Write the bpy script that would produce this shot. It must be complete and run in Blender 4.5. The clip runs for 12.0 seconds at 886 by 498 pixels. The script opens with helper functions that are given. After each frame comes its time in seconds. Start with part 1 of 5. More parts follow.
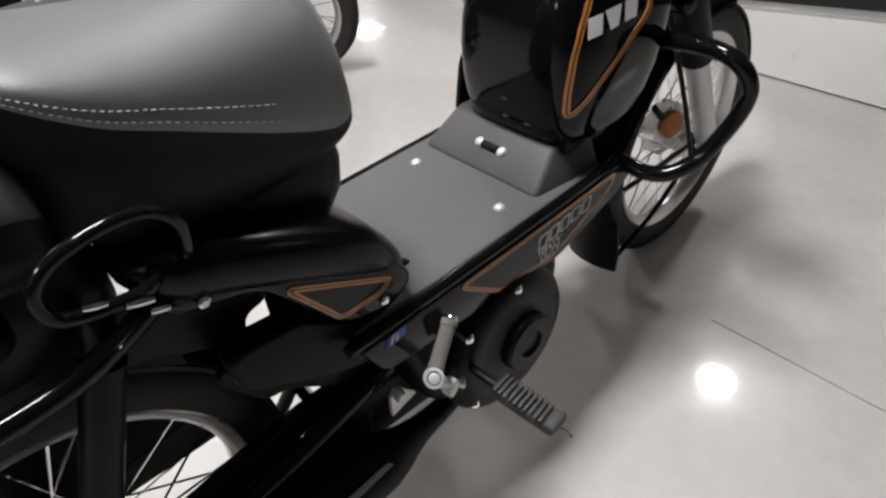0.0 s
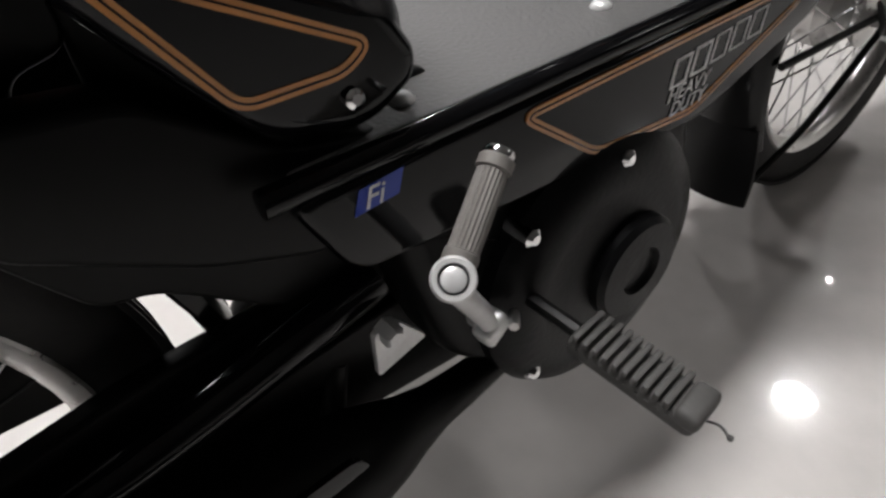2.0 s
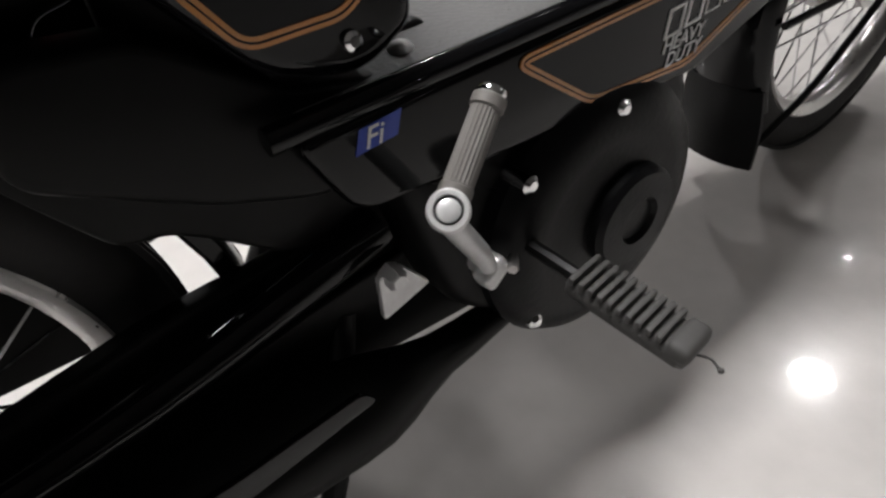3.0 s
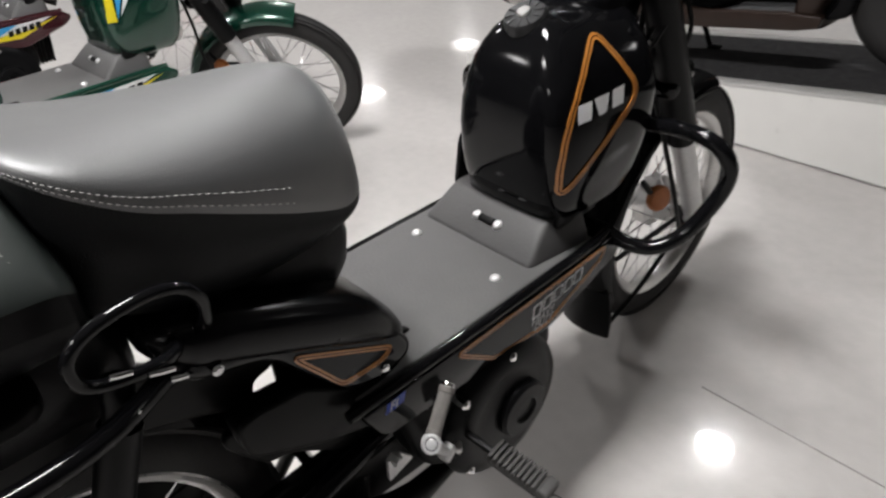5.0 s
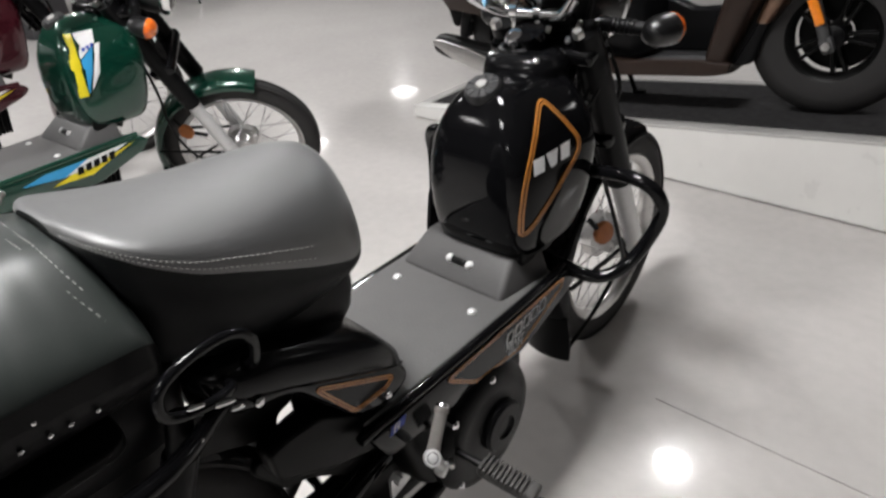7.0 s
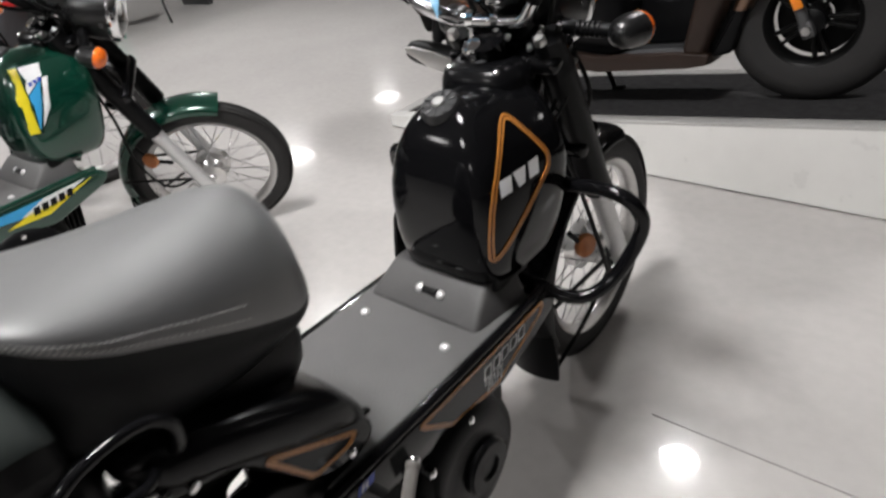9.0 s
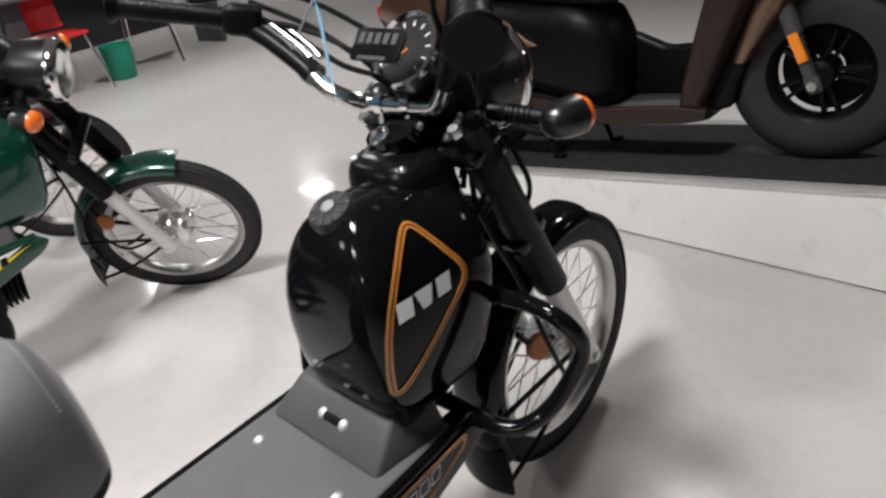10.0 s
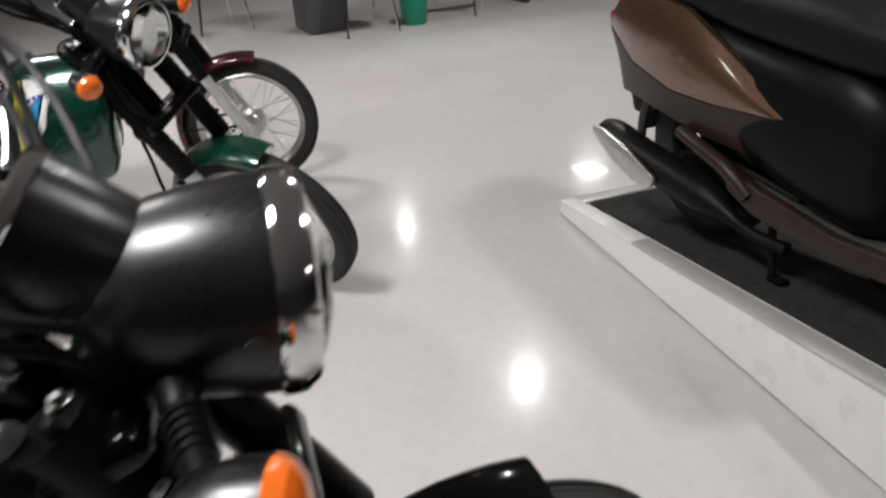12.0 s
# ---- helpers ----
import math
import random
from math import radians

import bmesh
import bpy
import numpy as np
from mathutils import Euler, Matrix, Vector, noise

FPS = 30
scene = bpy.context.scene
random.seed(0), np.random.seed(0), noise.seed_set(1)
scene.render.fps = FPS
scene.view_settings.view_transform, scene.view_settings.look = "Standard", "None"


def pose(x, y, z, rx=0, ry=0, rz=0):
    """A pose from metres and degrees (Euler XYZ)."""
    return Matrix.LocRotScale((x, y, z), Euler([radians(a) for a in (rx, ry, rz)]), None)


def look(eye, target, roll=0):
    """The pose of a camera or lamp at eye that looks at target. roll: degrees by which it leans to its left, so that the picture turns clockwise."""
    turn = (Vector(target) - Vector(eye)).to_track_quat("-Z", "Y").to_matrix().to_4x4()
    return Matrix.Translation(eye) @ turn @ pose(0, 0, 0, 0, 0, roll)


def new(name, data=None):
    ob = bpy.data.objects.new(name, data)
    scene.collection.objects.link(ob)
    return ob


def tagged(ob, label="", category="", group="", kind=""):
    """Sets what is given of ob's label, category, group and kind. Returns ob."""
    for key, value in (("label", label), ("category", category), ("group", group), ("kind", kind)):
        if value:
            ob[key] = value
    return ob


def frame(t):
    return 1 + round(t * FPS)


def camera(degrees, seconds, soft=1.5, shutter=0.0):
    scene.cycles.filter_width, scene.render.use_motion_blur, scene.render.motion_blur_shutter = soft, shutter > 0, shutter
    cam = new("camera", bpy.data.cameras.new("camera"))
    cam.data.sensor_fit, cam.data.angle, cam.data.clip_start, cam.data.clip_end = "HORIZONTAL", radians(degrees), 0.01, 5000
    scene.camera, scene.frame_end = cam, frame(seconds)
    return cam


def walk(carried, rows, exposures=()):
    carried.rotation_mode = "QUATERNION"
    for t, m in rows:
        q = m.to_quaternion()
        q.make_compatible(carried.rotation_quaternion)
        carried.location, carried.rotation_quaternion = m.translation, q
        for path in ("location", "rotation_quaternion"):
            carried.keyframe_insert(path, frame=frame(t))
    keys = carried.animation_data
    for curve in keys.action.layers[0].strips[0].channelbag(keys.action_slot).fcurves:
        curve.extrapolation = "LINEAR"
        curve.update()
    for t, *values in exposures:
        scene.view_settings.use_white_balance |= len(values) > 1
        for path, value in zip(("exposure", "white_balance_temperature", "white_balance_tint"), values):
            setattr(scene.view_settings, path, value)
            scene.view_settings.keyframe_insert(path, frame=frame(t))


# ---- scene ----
cam = camera(68.2, 12.0, soft=2.5, shutter=0.4)
PATH = [
    (0, (0.574, 0.066, 1.003), (-0.587, 1.062, -0.286), -5.1),
    (0.5, (0.628, 0.05, 0.997), (-0.574, 1.024, -0.27), -7.9),
    (1, (0.599, 0.058, 0.991), (-0.572, 1.051, -0.291), -7.2),
    (1.5, (0.464, 0.161, 0.834), (-0.616, 1.189, -0.5), -2.4),
    (2, (0.4, 0.211, 0.644), (-0.862, 1.095, -0.631), -5.3),
    (2.5, (0.399, 0.211, 0.636), (-0.881, 1.042, -0.657), -7.3),
    (2.7, (0.411, 0.206, 0.633), (-0.861, 1.015, -0.681), -7.3),
    (4.3, (0.501, 0.161, 0.849), (-0.767, 1.155, -0.336), -9.0),
    (4.5, (0.526, 0.128, 0.935), (-0.764, 1.114, -0.234), -10.2),
    (5, (0.592, 0.048, 1.042), (-0.634, 1.133, -0.106), -3.8),
    (5.5, (0.609, 0.0, 1.082), (-0.52, 1.188, -0.063), -3.8),
    (6, (0.627, -0.034, 1.113), (-0.467, 1.224, 0.009), -4.6),
    (6.5, (0.633, -0.059, 1.115), (-0.516, 1.163, 0.025), -5.7),
    (7, (0.636, -0.063, 1.119), (-0.517, 1.188, 0.068), -4.3),
    (7.2, (0.636, -0.064, 1.129), (-0.527, 1.212, 0.119), -3.9),
    (8.8, (0.626, -0.03, 1.111), (-0.474, 1.275, 0.068), -5.1),
    (9, (0.614, 0.036, 1.112), (-0.531, 1.297, 0.063), -7.8),
    (9.5, (0.605, 0.224, 1.099), (-0.607, 1.462, 0.099), -7.7),
    (10, (0.62, 0.306, 1.12), (-0.61, 1.548, 0.148), -8.5),
    (10.5, (0.539, 0.46, 1.085), (-0.603, 1.765, 0.089), -6.1),
    (11, (0.44, 0.678, 1.077), (-0.672, 1.905, -0.046), -5.4),
    (11.5, (0.445, 0.881, 1.079), (-1.068, 1.715, 0.071), -6.8),
    (11.7, (0.454, 0.95, 1.082), (-1.154, 1.583, 0.076), -2.4),
    (12, (0.422, 1.061, 1.106), (-1.236, 1.581, 0.117), -3.4),
]
walk(cam, [(t, look(eye, target, roll)) for t, eye, target, roll in PATH], ((0.0, 0.14), (4.5, 0.16), (6.0, 0.2), (10.9, 0.2), (11.4, 0.06), (12.0, 0.02)))

# ---- light ----
world = bpy.data.worlds.new("showroom_air")
scene.world = world
world.use_nodes = True
world.node_tree.nodes["Background"].inputs[0].default_value = (0.9, 0.95, 1.0, 1)
world.node_tree.nodes["Background"].inputs[1].default_value = 0.1


def ceiling_lamp(x, y, size, watts, shape="DISK", spread=150):
    data = bpy.data.lights.new("downlight_lamp", "AREA")
    data.shape, data.size, data.energy = shape, size, watts
    data.color = (1.0, 0.987, 0.985)
    data.spread = radians(spread)
    ob = new("downlight_lamp", data)
    ob.matrix_world = pose(x, y, 2.985)
    return ob


ROUND_LAMPS = [(-0.42, 3.46, 28, 0.26), (-3.80, 3.12, 54, 0.15), (-7.2, 2.96, 30, 0.11)]
SQUARE_LAMPS = [(-7.87, 6.14, 28), (-8.4, 8.95, 28)]
SPOTS = [(-0.83, 4.68, 2.2)]
# out of view: overhead one placed from the shadow edge, the rest added fill
UNSEEN_PANELS = [(-0.32, 0.15, 60), (-0.4, -2.3, 34), (1.7, -5.2, 42), (-3.9, -0.3, 58), (-3.6, -3.6, 40), (3.4, 5.4, 12)]
for x, y, watts, size in ROUND_LAMPS:
    ceiling_lamp(x, y, size, watts, spread=165)
for x, y, watts in SQUARE_LAMPS:
    ceiling_lamp(x, y, 0.42, watts, "SQUARE")
for x, y, watts in SPOTS:
    ceiling_lamp(x, y, 0.05, watts)
for x, y, watts in UNSEEN_PANELS:
    ceiling_lamp(x, y, 0.58, watts, "SQUARE")

# ---- materials ----


def mat(name, color, rough=0.5, metal=0.0, coat=0.0, noise_scale=0.0, vary=0.15, bump=0.0, bump_scale=None, rough_vary=0.0, spec=0.5, coat_rough=0.03):
    m = bpy.data.materials.new(name)
    m.use_nodes = True
    nt = m.node_tree
    b = nt.nodes["Principled BSDF"]
    b.inputs["Base Color"].default_value = (*color, 1)
    b.inputs["Roughness"].default_value = rough
    b.inputs["Metallic"].default_value = metal
    b.inputs["Coat Weight"].default_value = coat
    b.inputs["Coat Roughness"].default_value = coat_rough
    b.inputs["Specular IOR Level"].default_value = spec
    if noise_scale:
        co = nt.nodes.new("ShaderNodeTexCoord")
        n1 = nt.nodes.new("ShaderNodeTexNoise")
        n1.inputs["Scale"].default_value = noise_scale
        n1.inputs["Detail"].default_value = 6
        nt.links.new(co.outputs["Object"], n1.inputs["Vector"])
        n2 = nt.nodes.new("ShaderNodeTexNoise")
        n2.inputs["Scale"].default_value = noise_scale * 0.08
        n2.inputs["Detail"].default_value = 3
        nt.links.new(co.outputs["Object"], n2.inputs["Vector"])
        add = nt.nodes.new("ShaderNodeMath")
        add.operation = "ADD"
        nt.links.new(n1.outputs["Fac"], add.inputs[0])
        nt.links.new(n2.outputs["Fac"], add.inputs[1])
        mp = nt.nodes.new("ShaderNodeMapRange")
        mp.inputs["From Min"].default_value, mp.inputs["From Max"].default_value = 0.6, 1.4
        mp.inputs["To Min"].default_value, mp.inputs["To Max"].default_value = 1 - vary, 1 + vary
        nt.links.new(add.outputs[0], mp.inputs["Value"])
        mx = nt.nodes.new("ShaderNodeVectorMath")
        mx.operation = "SCALE"
        mx.inputs[0].default_value = color
        nt.links.new(mp.outputs[0], mx.inputs["Scale"])
        nt.links.new(mx.outputs[0], b.inputs["Base Color"])
        if rough_vary:
            mr = nt.nodes.new("ShaderNodeMapRange")
            mr.inputs["From Min"].default_value, mr.inputs["From Max"].default_value = 0.6, 1.4
            mr.inputs["To Min"].default_value, mr.inputs["To Max"].default_value = rough - rough_vary, rough + rough_vary
            nt.links.new(add.outputs[0], mr.inputs["Value"])
            nt.links.new(mr.outputs[0], b.inputs["Roughness"])
        if bump:
            n3 = nt.nodes.new("ShaderNodeTexNoise")
            n3.inputs["Scale"].default_value = bump_scale or noise_scale
            n3.inputs["Detail"].default_value = 4
            nt.links.new(co.outputs["Object"], n3.inputs["Vector"])
            bp = nt.nodes.new("ShaderNodeBump")
            bp.inputs["Strength"].default_value = bump
            bp.inputs["Distance"].default_value = 0.002
            nt.links.new(n3.outputs["Fac"], bp.inputs["Height"])
            nt.links.new(bp.outputs[0], b.inputs["Normal"])
    return m


GLOSS_BLACK = mat("gloss_black_paint", (0.0035, 0.0035, 0.004), 0.09, coat=0.05, noise_scale=60, vary=0.3, rough_vary=0.03, spec=0.21)
SATIN_BLACK = mat("satin_black_plastic", (0.0045, 0.0045, 0.005), 0.36, noise_scale=220, vary=0.2, bump=0.12, rough_vary=0.08, spec=0.12)
MATT_BLACK = mat("matt_black_steel", (0.0045, 0.0045, 0.0045), 0.42, noise_scale=120, vary=0.3, rough_vary=0.1, spec=0.14)
GREY_PLASTIC = mat("dark_grey_plastic", (0.055, 0.055, 0.057), 0.5, noise_scale=300, vary=0.12, bump=0.2, rough_vary=0.06)
CAP_PLASTIC = mat("dark_cap_plastic", (0.022, 0.022, 0.023), 0.38, noise_scale=300, vary=0.15, rough_vary=0.08)
TOE_PLASTIC = mat("grey_moulded_plastic", (0.06, 0.058, 0.058), 0.5, noise_scale=300, vary=0.12, bump=0.25, bump_scale=260, rough_vary=0.06)
RUBBER = mat("tyre_rubber", (0.016, 0.015, 0.015), 0.72, noise_scale=140, vary=0.25, bump=0.25)
PEG_RUBBER = mat("grey_ribbed_rubber", (0.05, 0.048, 0.046), 0.65, noise_scale=200, vary=0.2)
KICK_RUBBER = mat("pale_grey_rubber", (0.15, 0.14, 0.13), 0.6, noise_scale=200, vary=0.15)
VINYL_SIDE = mat("black_side_vinyl", (0.007, 0.0075, 0.008), 0.45, noise_scale=420, vary=0.2, bump=0.3, bump_scale=700, rough_vary=0.06, spec=0.14)
VINYL_GLOSS = mat("glossy_black_vinyl", (0.024, 0.029, 0.027), 0.36, noise_scale=300, vary=0.15, bump=0.12, bump_scale=60, rough_vary=0.05, spec=1.0)
VINYL = mat("charcoal_vinyl", (0.021, 0.022, 0.0225), 0.47, noise_scale=420, vary=0.12, bump=0.3, bump_scale=700, rough_vary=0.06, spec=1.0)
SATIN_GLOSS = mat("semi_gloss_black_plastic", (0.0035, 0.0035, 0.004), 0.24, noise_scale=160, vary=0.2, rough_vary=0.05, spec=0.18)
HEADLAMP_BLACK = mat("semi_gloss_black", (0.006, 0.006, 0.0065), 0.3, noise_scale=260, vary=0.2, bump=0.05, rough_vary=0.06, spec=0.6)

VINYL.node_tree.nodes["Principled BSDF"].inputs["Sheen Weight"].default_value = 0.12
VINYL.node_tree.nodes["Principled BSDF"].inputs["Coat Weight"].default_value = 1.0
VINYL.node_tree.nodes["Principled BSDF"].inputs["Coat IOR"].default_value = 1.85
VINYL.node_tree.nodes["Principled BSDF"].inputs["Coat Roughness"].default_value = 0.58
VINYL.node_tree.nodes["Principled BSDF"].inputs["Sheen Roughness"].default_value = 0.45
THREAD = mat("pale_grey_thread", (0.36, 0.36, 0.35), 0.8)
FOOTBOARD = mat("dark_grey_mat_rubber", (0.092, 0.090, 0.089), 0.55, noise_scale=350, vary=0.12, bump=0.5, bump_scale=260, rough_vary=0.06)
CHROME = mat("chrome", (0.82, 0.82, 0.83), 0.09, metal=1.0, noise_scale=40, vary=0.05, rough_vary=0.04)
SOFT_CHROME = mat("worn_chrome", (0.62, 0.62, 0.63), 0.15, metal=1.0, noise_scale=60, vary=0.1, rough_vary=0.06)
ALLOY = mat("brushed_alloy", (0.62, 0.61, 0.60), 0.32, metal=1.0, noise_scale=160, vary=0.1, rough_vary=0.08)
SILVER = mat("silver_paint", (0.66, 0.66, 0.66), 0.36, metal=0.35, noise_scale=160, vary=0.1)
ORANGE = mat("gold_orange_stripe", (0.50, 0.19, 0.035), 0.35, coat=0.6, noise_scale=80, vary=0.12)
WHITE = mat("white_decal", (0.75, 0.75, 0.75), 0.4, noise_scale=80, vary=0.05)
AMBER = mat("amber_lens", (0.85, 0.16, 0.015), 0.18, coat=0.8, noise_scale=90, vary=0.2)
AMBER_DULL = mat("amber_reflector", (0.45, 0.14, 0.03), 0.3, coat=0.5, noise_scale=400, vary=0.3)
RED_LENS = mat("red_lens", (0.5, 0.02, 0.02), 0.2, coat=0.6, noise_scale=90, vary=0.15)
GREEN_PAINT = mat("metallic_green_paint", (0.002, 0.042, 0.025), 0.25, metal=0.35, coat=1.0, noise_scale=900, vary=0.25)
MAROON_PAINT = mat("metallic_maroon_paint", (0.055, 0.006, 0.012), 0.25, metal=0.35, coat=1.0, noise_scale=900, vary=0.25)
BRONZE_PAINT = mat("metallic_bronze_paint", (0.15, 0.082, 0.05), 0.3, metal=0.7, coat=0.8, noise_scale=1200, vary=0.25)
BROWN_PLASTIC = mat("brown_paint_satin", (0.024, 0.0145, 0.011), 0.4, spec=0.25, coat=0.03, noise_scale=300, vary=0.2)
YELLOW = mat("yellow_decal", (0.75, 0.62, 0.02), 0.35, noise_scale=80, vary=0.06)
SKY_BLUE = mat("blue_decal", (0.04, 0.32, 0.62), 0.35, noise_scale=80, vary=0.06)
DEEP_BLUE = mat("deep_blue_decal", (0.02, 0.05, 0.35), 0.35, noise_scale=80, vary=0.06)
BLUE_FILM = mat("light_blue_card", (0.26, 0.60, 0.88), 0.35, noise_scale=30, vary=0.08)
CARPET = mat("charcoal_carpet", (0.034, 0.033, 0.034), 0.95, noise_scale=500, vary=0.5, bump=0.8, spec=0.1)
LAMINATE = mat("white_laminate", (0.80, 0.79, 0.765), 0.3, noise_scale=14, vary=0.04, rough_vary=0.06)
ALU_TRIM = mat("aluminium_edge_trim", (0.50, 0.49, 0.475), 0.34, metal=0.15, noise_scale=90, vary=0.12)
WALL_PAINT = mat("grey_wall_paint", (0.22, 0.217, 0.213), 0.8, noise_scale=60, vary=0.05, bump=0.1)
TRIM_WHITE = mat("white_painted_metal", (0.7, 0.7, 0.7), 0.5, noise_scale=60, vary=0.04)
CEILING_PAINT = mat("grey_ceiling_paint", (0.22, 0.215, 0.21), 0.9, noise_scale=50, vary=0.05)
RED_PLASTIC = mat("red_plastic", (0.55, 0.02, 0.02), 0.35, noise_scale=50, vary=0.1)
BIN_GREEN = mat("green_plastic", (0.0, 0.22, 0.14), 0.4, noise_scale=50, vary=0.1)
DARK_WOOD = mat("dark_grey_laminate", (0.05, 0.05, 0.055), 0.5, noise_scale=40, vary=0.2)
mat_needle = mat("orange_needle", (0.8, 0.2, 0.02), 0.4, noise_scale=100, vary=0.05)
JOINT = mat("dark_joint_filler", (0.16, 0.15, 0.14), 0.8, noise_scale=60, vary=0.3)


def glass_mat():
    m = mat("clear_lens", (0.95, 0.97, 0.97), 0.03, noise_scale=120, vary=0.03)
    m.node_tree.nodes["Principled BSDF"].inputs["Transmission Weight"].default_value = 1.0
    return m


LENS = glass_mat()


def glow(name, color, strength):
    m = bpy.data.materials.new(name)
    m.use_nodes = True
    b = m.node_tree.nodes["Principled BSDF"]
    b.inputs["Base Color"].default_value = (*color, 1)
    b.inputs["Emission Color"].default_value = (*color, 1)
    b.inputs["Emission Strength"].default_value = strength
    return m


LAMP_GLOW = glow("lamp_diffuser", (1.0, 0.97, 0.93), 6.0)


def floor_mat():
    m = mat("polished_floor", (0.50, 0.48, 0.465), 0.15, coat=0.36, coat_rough=0.015, spec=0.10, noise_scale=26, vary=0.07, rough_vary=0.03)
    nt = m.node_tree
    b = nt.nodes["Principled BSDF"]
    co = nt.nodes.new("ShaderNodeTexCoord")
    n = nt.nodes.new("ShaderNodeTexNoise")
    n.inputs["Scale"].default_value = 5.0
    n.inputs["Detail"].default_value = 2
    nt.links.new(co.outputs["Object"], n.inputs["Vector"])
    bp = nt.nodes.new("ShaderNodeBump")
    bp.inputs["Strength"].default_value = 0.03
    bp.inputs["Distance"].default_value = 0.004
    nt.links.new(n.outputs["Fac"], bp.inputs["Height"])
    nt.links.new(bp.outputs[0], b.inputs["Normal"])
    nt.links.new(bp.outputs[0], b.inputs["Coat Normal"])
    return m


FLOOR = floor_mat()

# ---- building helpers ----


def thing(name, m, label, category, group="", kind=""):
    ob = new(name)
    ob.empty_display_size = 0.1
    ob.matrix_world = m
    return tagged(ob, label, category, group, kind)


def part(name, bm, material, parent=None, label="", smooth=True, sharp=38):
    """Links a bmesh as one mesh object under a thing or a part."""
    bmesh.ops.recalc_face_normals(bm, faces=bm.faces)
    for e in bm.edges:
        e.smooth = len(e.link_faces) != 2 or e.calc_face_angle(0) < radians(sharp)
    for f in bm.faces:
        f.smooth = smooth
    me = bpy.data.meshes.new(name)
    bm.to_mesh(me)
    bm.free()
    for m in material if isinstance(material, (list, tuple)) else [material]:
        me.materials.append(m)
    ob = new(name, me)
    if parent is not None:
        ob.parent = parent
    if label:
        tagged(ob, label)
    return ob


def smooth_path(pts, steps=6, closed=False):
    pts = [Vector(p) for p in pts]
    n, out = len(pts), []
    for i in range(n if closed else n - 1):
        p1, p2 = pts[i], pts[(i + 1) % n]
        p0 = pts[i - 1] if closed or i else p1
        p3 = pts[(i + 2) % n] if closed or i + 2 < n else p2
        for k in range(steps):
            t = k / steps
            out.append(0.5 * (2 * p1 + (p2 - p0) * t + (2 * p0 - 5 * p1 + 4 * p2 - p3) * t * t + (3 * p1 - p0 - 3 * p2 + p3) * t ** 3))
    if not closed:
        out.append(pts[-1])
    return out


def skin(bm, rings, closed_ring=True, caps=True, closed_path=False):
    vs = [[bm.verts.new(p) for p in r] for r in rings]
    n = len(vs[0])
    for i in range(len(vs) if closed_path else len(vs) - 1):
        a, b = vs[i], vs[(i + 1) % len(vs)]
        for j in range(n if closed_ring else n - 1):
            bm.faces.new((a[j], a[(j + 1) % n], b[(j + 1) % n], b[j]))
    if caps and closed_ring and not closed_path:
        bm.faces.new(vs[0])
        bm.faces.new(vs[-1][::-1])
    return vs


def tube(bm, pts, r, n=10, closed=False, smooth=5):
    """A round bar along a path; r may be a number or one radius a point of the smoothed path."""
    path = smooth_path(pts, smooth, closed) if smooth > 1 else [Vector(p) for p in pts]
    m = len(path)
    rings, up = [], None
    for i, p in enumerate(path):
        a = path[i - 1] if closed or i else p
        b = path[(i + 1) % m] if closed or i + 1 < m else p
        d = (b - a).normalized()
        if up is None:
            up = d.orthogonal().normalized()
        up = (up - d * up.dot(d)).normalized()
        side = d.cross(up)
        rr = r[min(i, len(r) - 1)] if isinstance(r, (list, tuple)) else r
        rings.append([p + (up * math.cos(2 * math.pi * k / n) + side * math.sin(2 * math.pi * k / n)) * rr for k in range(n)])
    skin(bm, rings, closed_path=closed)
    return bm


def lathe(bm, profile, m=Matrix(), n=32):
    """Turns a profile of (radius, height) round the z axis of m."""
    rings = [[m @ Vector((r * math.cos(2 * math.pi * k / n), r * math.sin(2 * math.pi * k / n), h)) for k in range(n)] for r, h in profile]
    skin(bm, rings)
    return bm


def ring_lathe(bm, profile, m=Matrix(), n=48):
    """Turns a closed profile of (radius, height) round the z axis: a tyre, a rim."""
    rings = [[m @ Vector((r * math.cos(2 * math.pi * k / n), r * math.sin(2 * math.pi * k / n), h)) for r, h in profile] for k in range(n)]
    skin(bm, rings, closed_path=True)
    return bm


def box(bm, size, m=Matrix(), bevel=0.0, segs=2):
    r = bmesh.ops.create_cube(bm, size=1.0, matrix=m @ Matrix.Diagonal((*size, 1)))
    if bevel:
        edges = list({e for v in r["verts"] for e in v.link_edges})
        bmesh.ops.bevel(bm, geom=edges, offset=bevel, segments=segs, affect="EDGES", profile=0.5)
    return bm


